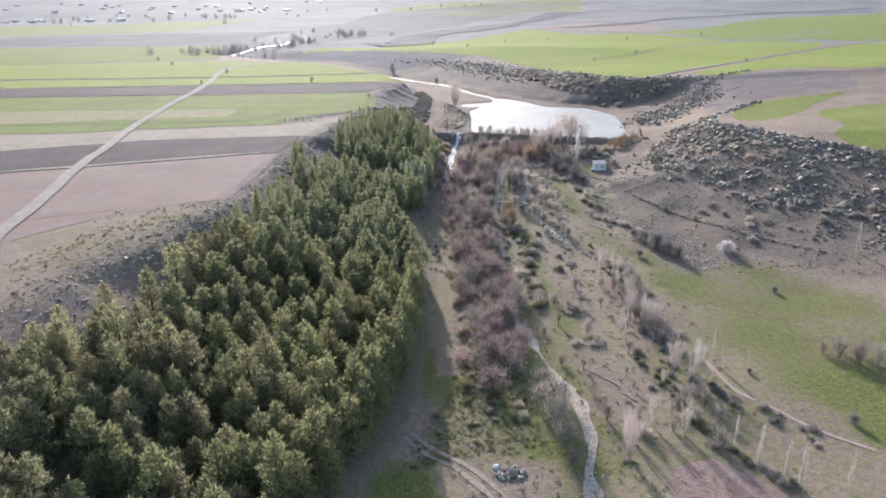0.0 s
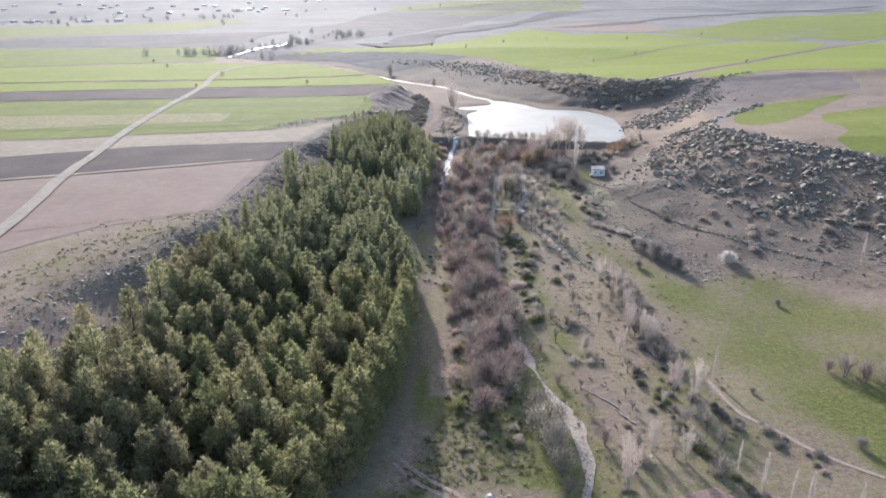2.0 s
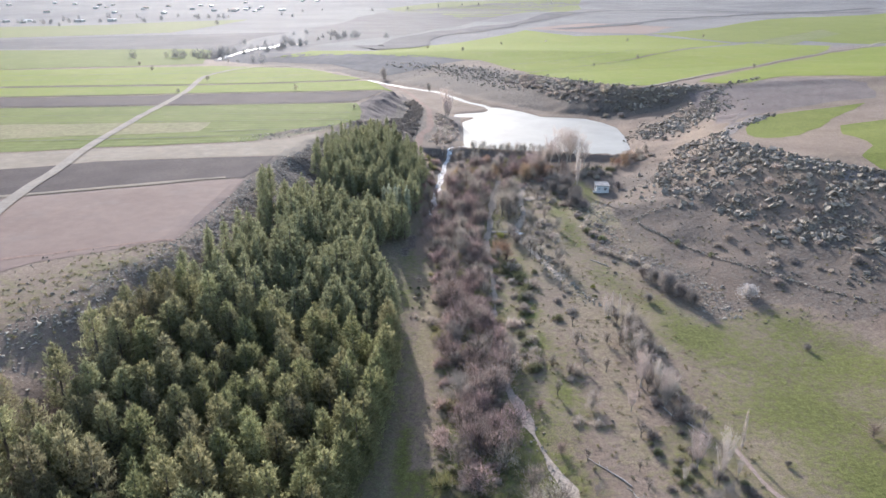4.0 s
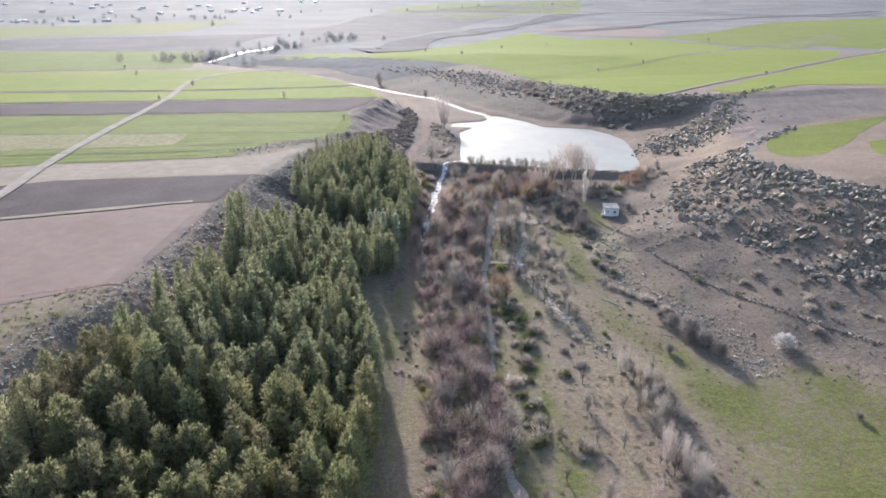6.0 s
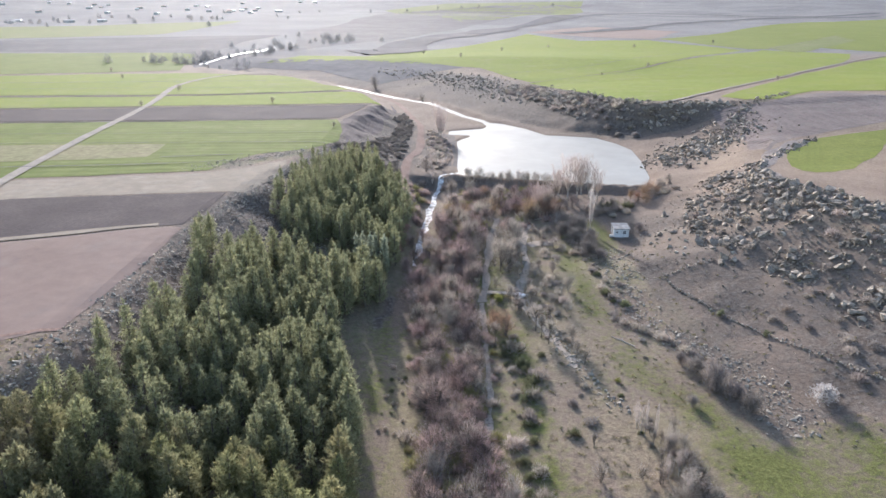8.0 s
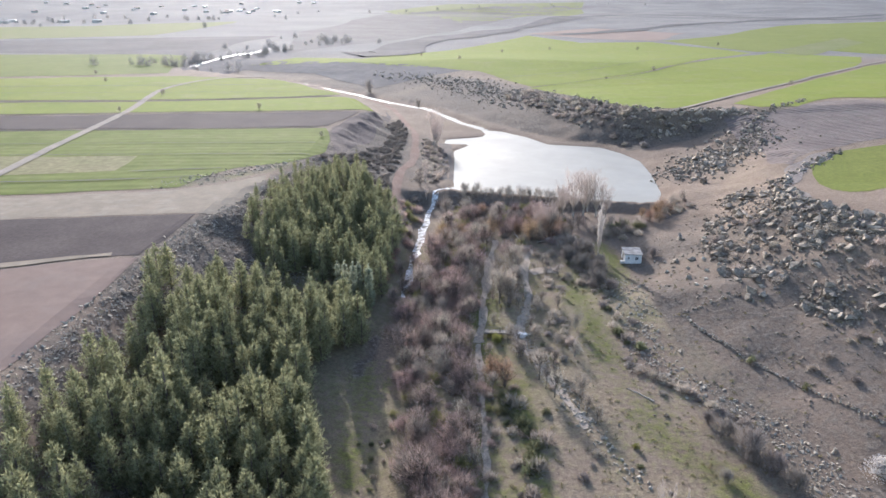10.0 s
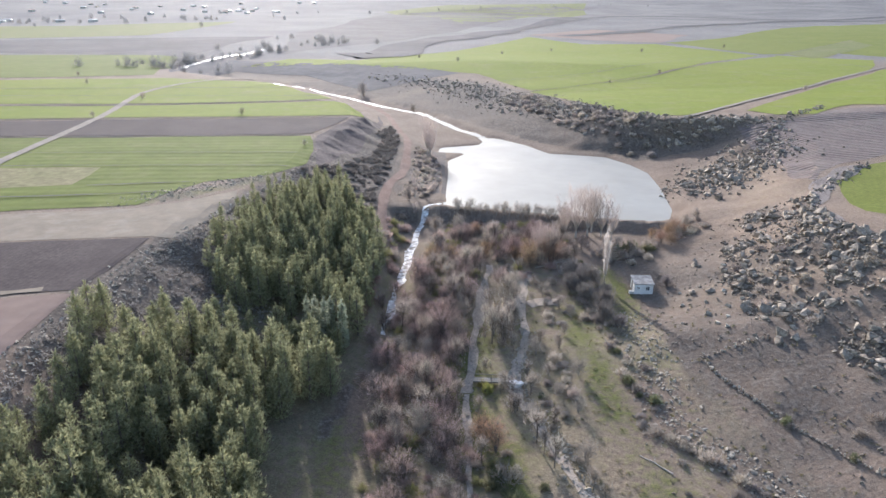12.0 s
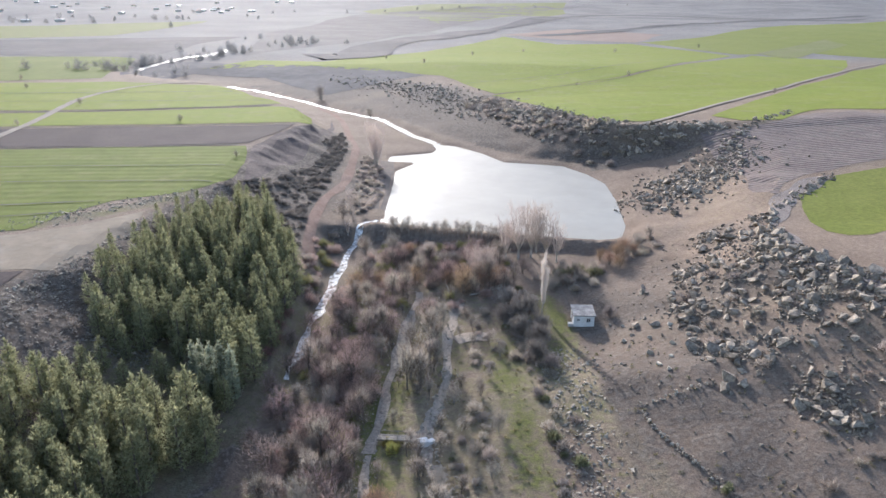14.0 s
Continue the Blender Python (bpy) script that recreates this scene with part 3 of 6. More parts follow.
    green, dry = np.where(shaded_floor, .45, green), np.where(shaded_floor, .05, dry)
    f = (x - ef) / np.maximum(er - ef, 5)
    rock = np.where((f > .5) & (f < 1.08) & (y < 215) & (y > 90), .42 + .35 * vnoise(x, y, 8, 15), 0)
    rock = np.where((f > -.05) & (f < 1.05) & (y > 278) & (y < 460), .7 + .3 * vnoise(x, y, 10, 16), rock)
    rock = np.where(grazed, .55 + .2 * vnoise(x, y, 10, 27), rock)
    w = (x - wr) / np.maximum(wf - wr, 4)
    rock = np.where((w > -.12) & (w < 1.0) & (y < 330), np.where(y < 150, .28, np.where(y < 222, .8, .85)) + .35 * vnoise(x, y, 7, 17), rock)
    # scree share that deepens the painted shade under the pines
    rock = np.where(shaded_floor, .25 + .3 * vnoise(x, y, 6, 28), rock)
    green = np.where((w > -.02) & (w < .8) & (y < 200) & ~shaded_floor, .06 + .25 * patch, green)
    d, _ = away(x, y, [(-52, 206), (-44, 211), (-36, 219), (-29, 229)])
    e = np.exp(-(d / 3.5) ** 2)
    green, rock = np.maximum(green, .55 * e), np.maximum(rock, (.5 + .4 * vnoise(x, y, 4, 42)) * e)
    # distant cover greyed with scree, a haze tone put into the colour
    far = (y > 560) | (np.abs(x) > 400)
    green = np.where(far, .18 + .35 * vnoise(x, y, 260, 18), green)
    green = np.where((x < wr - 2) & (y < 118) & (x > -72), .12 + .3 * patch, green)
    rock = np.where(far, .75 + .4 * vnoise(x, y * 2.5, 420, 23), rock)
    rock = np.where((x > wf - 1) & (x < wf + 9) & (y > 196) & (y < 300), .5 + .4 * vnoise(x, y, 6, 22), rock)
    d, _ = away(x, y, DAM)
    face = (d < 5.5) & (x > 9) & (x < 58) & (y < 231)
    rock, dry = np.where(face, .5 + .35 * vnoise(x, y, 4, 25), rock), np.where(face, .1, dry)
    # share of the haze grey in the ground colour, growing with distance
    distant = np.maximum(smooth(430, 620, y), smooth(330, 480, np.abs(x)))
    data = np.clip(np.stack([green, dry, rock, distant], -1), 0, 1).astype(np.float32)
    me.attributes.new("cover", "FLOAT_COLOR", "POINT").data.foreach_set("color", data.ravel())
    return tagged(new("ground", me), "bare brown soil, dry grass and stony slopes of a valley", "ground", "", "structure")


make_ground()

# ---- fields of the western plain ----
sheet("field_rose", FALLOW_ROSE, M_ROSE, .05, label="rose-brown fallow field of bare smooth soil")
sheet("field_ploughed", PLOUGHED, M_PLOUGH, .06, label="dark brown ploughed strip with furrows")
sheet("field_stubble", STUBBLE, M_STUBBLE, .045, label="pale beige stubble strip beside ploughed earth")
sheet("field_wheat", WHEAT_WEST, M_WHEAT, .07, label="green strip of young wheat")
sheet("field_thin_wheat", WHEAT_PALE, M_STRIP, .10, label="tan strip of sparse crop within the green field")
sheet("west_bank", BANK_WEST, M_BANK, .05, 4, .8, "bare mauve-brown bank above the lake track", "bank")
ribbon("field_track", FIELD_TRACK, .7, M_RED, .08, 2, .5, "worn red-brown track along the edge of the fallow", "track", seed=12)
sheet("field_ploughed_far", PLOUGHED_FAR, M_PLOUGH, .12, label="dark purple-brown ploughed strip between green fields")
sheet("field_bright", RAPE_NEAR, M_RAPE, .12, label="bright yellow-green strip of young crop")
sheet("field_bright_far", RAPE_FAR, M_RAPE, .12, label="yellow-green crop strips beside the farm road", rough=2)
sheet("field_wheat_far", WHEAT_FAR, M_WHEAT, .12, 20, 3, "wide pale green wheat field far off")
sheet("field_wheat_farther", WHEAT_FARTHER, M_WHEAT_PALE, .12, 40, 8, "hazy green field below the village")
sheet("heath_far", HEATH_FAR, M_RIDGE, .12, 40, 9, "grey scrubby ground beyond the fields", "heath")
sheet("heath_bank", HEATH_BANK, M_RIDGE, .12, 15, 3, "grey bank above the winding river", "heath")
ribbon("farm_road", FARM_ROAD, 2.7, M_ROAD, .24, 3, .12, "pale dirt farm road across the fields", "road")
for k, (line, w) in enumerate(((((-99, 146), (-78, 153), (-43, 165.5)), 1.6), (((-178, 265.6), (-88, 271.4), (-30, 277)), .8),
                               (((-219, 324.5), (-116, 331.8), (-81, 337.4), (-37, 348.5)), 1.2), (((-195, 292), (-99, 301.4), (-21, 309)), .8))):
    ribbon("field_balk", list(line), w, M_STUBBLE if k < 1 else M_HEATH, .14, 3, .4, "narrow grassy balk between two fields", "balk", seed=k)
for k, (line, w) in enumerate(((((-160, 246), (-88, 250), (-27, 252.5)), .35), (((-150, 233), (-71, 236.4), (-27, 238)), .35), (((-66, 218.2), (-43, 222.4)), .5), (((-140, 203.6), (-70, 210), (-46.5, 214.6)), .5), (((-230, 372), (-140, 380), (-62, 388)), .9), (((-260, 348), (-120, 357), (-40, 361)), .7))):
    ribbon("furrow", list(line), w, M_HEATH, .26, 3, .6, "dark narrow furrow between strips of crop", "furrow", seed=20 + k)
# ---- fields of the eastern plateau ----
sheet("field_east", WHEAT_EAST, M_RAPE, .12, 18, 3, "broad green wheat field above the rocky bank")
sheet("field_rim", WHEAT_RIM, M_RAPE, .12, 12, 2, "bright green wheat field along the rim of the plateau")
sheet("field_roadside", WHEAT_ROADSIDE, M_RAPE, .12, 12, 2, "yellow-green crop beside the plateau road")
sheet("field_upper", WHEAT_UPPER, M_EAST, .12, 30, 5, "green fields rising towards grey hills")
sheet("field_strip", WHEAT_STRIP, M_WHEAT_PALE, .24, 20, 2, "paler strip of crop in a green field")
sheet("field_fallow_east", FALLOW_EAST, M_ROSE, .12, 30, 6, "brown fallow ground at the foot of far hills")
sheet("heath_east", HEATH_EAST, M_HEATH, .12, 40, 9, "grey scrubby slope running to the hills", "heath")
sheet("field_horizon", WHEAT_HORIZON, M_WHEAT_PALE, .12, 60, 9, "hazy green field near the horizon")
sheet("pasture", PASTURE, M_PASTURE, .05, 5, 1.2, "bare rose-brown grazed ground with cattle paths", "pasture")
sheet("crop_patch", CROP_PATCH, M_CROP, .05, 3, .4, "rounded bright green crop patch on the plateau")
sheet("crop_hill", CROP_HILL, M_CROP, .05, 6, 1, "green crop behind the boulder hill")
ribbon("plateau_road", EAST_ROAD, 1.9, M_ROAD, .3, 4, .1, "straight pale road across the plateau", "road")
ribbon("field_balk", BALK_LONG, .6, M_HEATH, .3, 5, .3, "dark balk between two green fields", "balk")
ribbon("field_balk", BALK_MID, .55, M_HEATH, .3, 5, .4, "thin dark balk in a green field", "balk", seed=5)
ribbon("field_balk", BALK_FAR, 1.0, M_HEATH, .3, 5, .3, "dark balk at the end of a green field", "balk", seed=6)
ribbon("field_balk", BALK_CROSS, .7, M_HEATH, .3, 5, .3, "dark balk across a green field", "balk")
ribbon("escarpment", [(-60, 585), (-30, 606), (-9, 763), (99, 1012), (240, 1350), (383, 1640), (581, 1652), (760, 1560), (1000, 1640)], 38, M_RIDGE, .5, 12, .8, "dark scrubby escarpment at the foot of the hills", "escarpment", seed=9)
ribbon("escarpment", [(150, 900), (260, 1000), (420, 1180), (640, 1400), (900, 1480)], 26, M_RIDGE, .5, 12, .9, "dark scrubby bank behind the plateau fields", "escarpment", seed=10)
# ---- ground in the valley ----
sheet("garden_plot", GARDEN, M_GARDEN, .05, 2, .5, "dug red-brown garden plot", "garden", 1)
for k, off in enumerate((-.62, .62)):
    ribbon("cart_track", [(x + off * .75, y + off * .65) for x, y in TRACK], .6, M_TRACK, .05, .8, .6, "worn wheel rut of a cart track out of the pine shade", "track", seed=30 + k)
ribbon("meadow_path", MEADOW_PATH, .6, M_TRACK, .05, 1.2, .4, "trodden pale path along the meadow's edge", "path")
ribbon("red_track", RED_TRACK, 2.3, M_RED, .08, 1.5, .3, "red-brown earth track along the lake", "track")
ribbon("shore", [(8.6, 293), (9, 280), (9.5, 260), (8.8, 243)], 4.5, M_MUD, .05, 1.5, .3, "muddy lake shore with sparse grass", "shore")

ribbon("rock_ledge", [(96, 152), (86, 166), (79.5, 183), (78, 191), (80.5, 201), (87, 213), (94.5, 224), (105, 234), (113, 239)], 3.6, M_LEDGE, .06, 1.0, .9, "pale bare rock ledge along the rim of the boulder hill", "ledge")

# ---- water ----
def make_water():
    outline = [(x + (x - 40) * .03, y + (y - 262) * .03) for x, y in LAKE]
    me = mesh_of("lake", [(x, y, WATER) for x, y in outline], [range(len(outline))], M_LAKE)
    me.update()
    if me.polygons[0].normal.z < 0:
        me.flip_normals()
    tagged(new("lake", me), "still bright water of a small reservoir behind a dam", "lake", "", "structure")
    ribbon("far_river", [(-156, 518), (-155, 540), (-152, 560), (-146, 585), (-137, 602), (-136, 650)], 4, M_LAKE, .2, 4, .6, "glinting bend of the river among trees", "stream", seed=4)
    ribbon("river", RIVER, 2.8, M_LAKE, .15, 2.5, .3, "narrow bright river winding into the reservoir", "stream")
    ribbon("spillway_stream", SPILLWAY, 1.8, M_FOAM, .06, .4, .9, "white water rushing down the spillway", "stream")
    ribbon("stream_reach", [(12.6, 101), (14.2, 93.5), (16.2, 85), (18.2, 77.5), (18.8, 71), (17.6, 65), (16.4, 59), (15.5, 48)], 1.35, M_GRAVEL, .1, .35, 1.0, "pale shallow reach of the stream over gravel", "stream", seed=8)
    ribbon("stream", STREAM[:4], 1.8, M_GRAVEL, .07, .6, .8, "pale gravelly bed of the upper stream", "stream")
    ribbon("stream", STREAM[3:9], .95, M_GRAVEL, .05, .5, .9, "shallow pale stream along the valley floor", "stream")
    ribbon("brook_pool", [(30, 186.3), (27, 186.6), (24.6, 185.6)], 2.0, M_GRAVEL, .08, .6, .5, "still grey pool where a ditch meets the brook", "stream", seed=6)
    ribbon("brook", BROOK, 1.6, M_GRAVEL, .06, .6, .8, "shallow brook between bushes and stones", "stream")


make_water()
# ---- plants ----
def unit(rng):
    v = Vector((rng.gauss(0, 1), rng.gauss(0, 1), rng.gauss(0, 1)))
    return v.normalized()


def blade(verts, faces, at, way, length, width, rng):
    """One thin three-cornered needle, twig or leaf."""
    side = way.cross(unit(rng))
    side = side.normalized() * width * .5
    k = len(verts)
    verts += [at - side, at + side, at + way * length]
    faces.append((k, k + 1, k + 2))


def limb(verts, faces, a, b, ra, rb, sides=5):
    """A tapered round limb from a to b."""
    way = (b - a).normalized()
    u = way.orthogonal().normalized()
    v = way.cross(u)
    k = len(verts)
    for c, r in ((a, ra), (b, rb)):
        for s in range(sides):
            w = 2 * math.pi * s / sides
            verts.append(c + (u * math.cos(w) + v * math.sin(w)) * r)
    faces += [(k + s, k + (s + 1) % sides, k + sides + (s + 1) % sides, k + sides + s) for s in range(sides)]


def pine_meshes(seed, h, r, needle, slim=.62, whorls=12, shoots=7):
    """Trunk and crown of a young pine: whorls of rising branches, each with a bushy end and sparser needles within."""
    rng = random.Random(seed)
    tv, tf, cv, cf = [], [], [], []
    lean = Vector((rng.uniform(-.02, .02), rng.uniform(-.02, .02), 1))
    limb(tv, tf, Vector((0, 0, -.4)), lean * h * .55, .16, .09, 7)
    limb(tv, tf, lean * h * .55, lean * h * .95, .09, .025, 5)
    up = Vector((0, 0, 1))
    for w in range(whorls):
        u = min(.97, max(0, (w + rng.uniform(-.35, .35)) / whorls))
        reach = r * min(1, .7 + u * 2.2) * (1 - u) ** slim * rng.uniform(.85, 1.1) + .14
        turn, n = rng.uniform(0, 6.3), 9 if u < .45 else 7 if u < .75 else 5
        for b in range(n):
            if rng.random() < .07:
                continue
            ang = turn + 2 * math.pi * b / n + rng.uniform(-.25, .25)
            out = reach * rng.uniform(.72, 1.12)
            root = lean * h * (.07 + .84 * u)
            tip = root + Vector((math.cos(ang) * out, math.sin(ang) * out, out * rng.uniform(.2, .6)))
            if u < .5 and b % 3 == 0:
                limb(tv, tf, root, root.lerp(tip, .8), .035, .012, 3)
            way = (tip - root).normalized()
            for s, count, wide in ((1.0, shoots, .1), (.74, shoots - 1, .115), (.45, 4, .28)):
                at = root.lerp(tip, s)
                for _ in range(count):
                    d = (way * .6 + unit(rng) * .85 + up * .7).normalized()
                    blade(cv, cf, at + unit(rng) * .24, d, rng.uniform(.28, .52), wide * rng.uniform(.75, 1.25), rng)
    for _ in range(20):
        d = (unit(rng) * .7 + up).normalized()
        blade(cv, cf, lean * h * rng.uniform(.88, .96), d, rng.uniform(.35, .65), .14, rng)
    return mesh_of("trunk", tv, tf, M_BARK, False), mesh_of("crown", cv, cf, needle)


def fan_meshes(seed, h, wide, bark, twig, stems=8, twigs=1500, fine=.03, bare=.12):
    """Wood and crown of a leafless poplar: stems that part near the ground and rise side by side in a fan."""
    rng = random.Random(seed)
    tv, tf, cv, cf = [], [], [], []
    foot, fork = Vector((0, 0, -.3)), Vector((0, 0, h * bare))
    limb(tv, tf, foot, fork, .16, .13, 7)
    for k in range(stems):
        ang = 2.4 * k + rng.uniform(-.4, .4)
        off = wide * .5 * math.sqrt((k + .5) / stems)
        top = Vector((math.cos(ang) * off, math.sin(ang) * off, h * rng.uniform(.72, 1.0)))
        pts = [fork.lerp(top, q) + Vector((math.cos(ang), math.sin(ang), 0)) * off * .25 * math.sin(q * math.pi) * (1 - q) for q in (0, .25, .5, .75, 1)]
        for q, (a, b) in enumerate(zip(pts, pts[1:])):
            limb(tv, tf, a, b, .05 * (1 - .22 * q), .05 * (1 - .22 * (q + 1)), 3)
        for _ in range(twigs // stems):
            q = rng.uniform(.1, 1) ** .8 * 4
            a, b = pts[int(min(q, 3.99))], pts[int(min(q, 3.99)) + 1]
            way = (b - a).normalized()
            at = a.lerp(b, q - int(min(q, 3.99))) + unit(rng) * rng.random() * wide * .22 * (.3 + .7 * q / 4)
            blade(cv, cf, at, (way + unit(rng) * .6).normalized(), rng.uniform(.35, .9), fine * rng.uniform(.7, 1.4), rng)
    return mesh_of("trunk", tv, tf, bark, False), mesh_of("crown", cv, cf, twig)


def bare_meshes(seed, h, wide, bark, twig, twigs=2200, lobes=8, size=(.7, 1.6), thick=.14, stems=1, low=.3, up=1.0, fine=.04, narrow=False):
    """Wood and crown of a leafless tree: stems, limbs reaching into uneven lobes, and a fine spray of twigs."""
    rng = random.Random(seed)
    tv, tf, cv, cf = [], [], [], []
    feet = [Vector((rng.uniform(-.35, .35), rng.uniform(-.35, .35), -.3)) if stems > 1 else Vector((0, 0, -.3)) for _ in range(stems)]
    heads = []
    for f in feet:
        head = Vector((f.x * 2.5 + rng.uniform(-.2, .2), f.y * 2.5 + rng.uniform(-.2, .2), h * (.92 if narrow else rng.uniform(.5, .65))))
        mid = f.lerp(head, .5) + Vector((rng.uniform(-.15, .15), rng.uniform(-.15, .15), 0))
        limb(tv, tf, f, mid, thick, thick * .75, 6)
        limb(tv, tf, mid, head, thick * .75, thick * (.2 if narrow else .4), 5)
        heads.append((f, mid, head))
    for k in range(lobes):
        u = (k + rng.uniform(.1, .9)) / lobes
        ang = k * 2.4 + rng.uniform(-.5, .5)
        if narrow:
            z, off, r = h * (low + (.97 - low) * u), wide * .05 * rng.random(), wide * .5 * (1 - .75 * u ** 3) * (.55 + .45 * min(1, u * 4)) * rng.uniform(.85, 1.1) + .05
        else:
            z, off, r = h * (low + .1 + (.62 - low) * u), wide * .3 * (1 - .5 * u) * rng.uniform(.5, 1.15), wide * rng.uniform(.22, .42) * (1.1 - .35 * u)
        c = Vector((math.cos(ang) * off, math.sin(ang) * off, z))
        f, mid, head = rng.choice(heads)
        root = f.lerp(head, min(.95, max(.25, (z / h - .18) / .65)))
        limb(tv, tf, root, c, thick * .35, thick * .12, 4)
        for _ in range(7):
            limb(tv, tf, root.lerp(c, rng.uniform(.3, 1)), c + (unit(rng) + Vector((0, 0, .7))) * r * .9, thick * .24, .015, 3)
        for _ in range(twigs // lobes):
            d = unit(rng)
            at = c + Vector((d.x, d.y, d.z * (1.5 if narrow else .95))) * r * (rng.random() ** .55 if narrow else 1.25 * rng.random() ** .85)
            way = (d * (.25 if narrow else .5) + unit(rng) * .4 + Vector((0, 0, up))).normalized()
            blade(cv, cf, at, way, rng.uniform(*size), fine * rng.uniform(.7, 1.4), rng)
    scale = h / max(v.z for v in cv)
    for v in tv + cv:
        v *= scale
    return mesh_of("trunk", tv, tf, bark, False), mesh_of("crown", cv, cf, twig)


def shrub_mesh(seed, r, h, leaf, blades=380, length=.4, width=.07, lumps=6):
    """A low bush of many shoots, in uneven lumps."""
    rng = random.Random(seed)
    v, f = [], []
    centres = [(rng.uniform(-.55, .55) * r, rng.uniform(-.55, .55) * r, rng.uniform(.5, 1)) for _ in range(lumps)]
    for _ in range(blades):
        cx, cy, ch = rng.choice(centres)
        d = unit(rng)
        d.z = abs(d.z)
        s = rng.uniform(.3, 1) ** .6
        at = Vector((cx + d.x * r * .5 * s, cy + d.y * r * .5 * s, max(-.05, d.z * h * ch * s - .05)))
        blade(v, f, at, (d + unit(rng) * .6 + Vector((0, 0, .4))).normalized(), length * rng.uniform(.6, 1.3), width * rng.uniform(.7, 1.4), rng)
    return mesh_of("shrub", v, f, leaf)


def tree(name, meshes, x, y, turn, size, label, category, group, crown="crown", stretch=1.0):
    """One tree of its own: an empty at its foot with trunk and crown."""
    base = new(name)
    base.empty_display_size = .3
    base.matrix_world = pose(x, y, ground(x, y), 0, 0, turn) @ Matrix.Diagonal((size, size, size * stretch, 1))
    for n, me in zip(("trunk", crown), meshes):
        part(n, me, None, base)
    return tagged(base, label, category, group)


def scatter(rng, poly, spacing, shake=.35):
    """Places inside an outline on a shaken grid."""
    xs, ys = [p[0] for p in poly], [p[1] for p in poly]
    out = []
    y, odd = min(ys), 0
    while y < max(ys):
        x = min(xs) + odd * spacing * .5
        while x < max(xs):
            px, py = x + rng.uniform(-shake, shake) * spacing, y + rng.uniform(-shake, shake) * spacing
            if bool(inside(px, py, poly)):
                out.append((px, py))
            x += spacing
        y += spacing * .9
        odd ^= 1
    return out


def joined(name, places, meshes, material, label, category, group=""):
    """Many plants or stones past counting, as one mesh. places: mesh index and matrix."""
    vs, fs, base = [], [], 0
    cache = []
    for me in meshes:
        co = np.empty(len(me.vertices) * 3)
        me.vertices.foreach_get("co", co)
        cache.append((co.reshape(-1, 3), [tuple(p.vertices) for p in me.polygons]))
    for k, m in places:
        co, faces = cache[k]
        a = np.array(m)
        vs.append(co @ a[:3, :3].T + a[:3, 3])
        fs += [tuple(i + base for i in f) for f in faces]
        base += len(co)
    me = mesh_of(name, np.concatenate(vs).tolist(), fs, material)
    return tagged(new(name, me), label, category, group, "stuff")


# the pine wood on the western slope
PINE_WOOD = [(-13, 38), (-11, 62), (-8.6, 75), (-6.4, 85), (-5.4, 98), (-5.4, 118), (-7.2, 128), (-10.5, 137), (-10.8, 147), (-9.5, 153), (-5.2, 156), (-3.8, 166), (-2.6, 176), (-1.6, 190), (-1.8, 202), (-4.4, 210), (-8, 220), (-13, 228),
             (-21, 227), (-25.6, 217), (-29, 205), (-30, 193), (-29.5, 184), (-27, 178), (-26.5, 167), (-29, 162), (-31, 155), (-32.5, 148), (-33, 141), (-35, 126), (-37.5, 114), (-39.5, 103), (-42, 96), (-36.5, 88), (-38.5, 79), (-46, 74), (-50, 66), (-52, 38)]
rng = random.Random(7)
PINES = [pine_meshes(100 + k, h, r, M_NEEDLE, s, 13, 9) for k, (h, r, s) in enumerate(((8.2, 1.75, .78), (7.8, 1.8, .72), (8.7, 1.65, .88), (7.6, 1.8, .76)))]
OLD_PINES = [pine_meshes(140 + k, h, r, M_NEEDLE, s, 13, 10) for k, (h, r, s) in enumerate(((8.2, 2.0, .62), (7.8, 2.1, .56), (8.6, 1.9, .70), (7.6, 2.0, .60)))]
DRY_PINES = [pine_meshes(150 + k, h, r, M_NEEDLE_DRY, s, 13, 10) for k, (h, r, s) in enumerate(((7.8, 2.0, .60), (7.3, 2.05, .56), (8.2, 1.9, .64)))]
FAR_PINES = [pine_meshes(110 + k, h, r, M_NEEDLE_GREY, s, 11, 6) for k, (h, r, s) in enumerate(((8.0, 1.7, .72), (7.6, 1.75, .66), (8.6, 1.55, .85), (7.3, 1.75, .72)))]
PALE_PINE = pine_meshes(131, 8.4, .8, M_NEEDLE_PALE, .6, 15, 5)


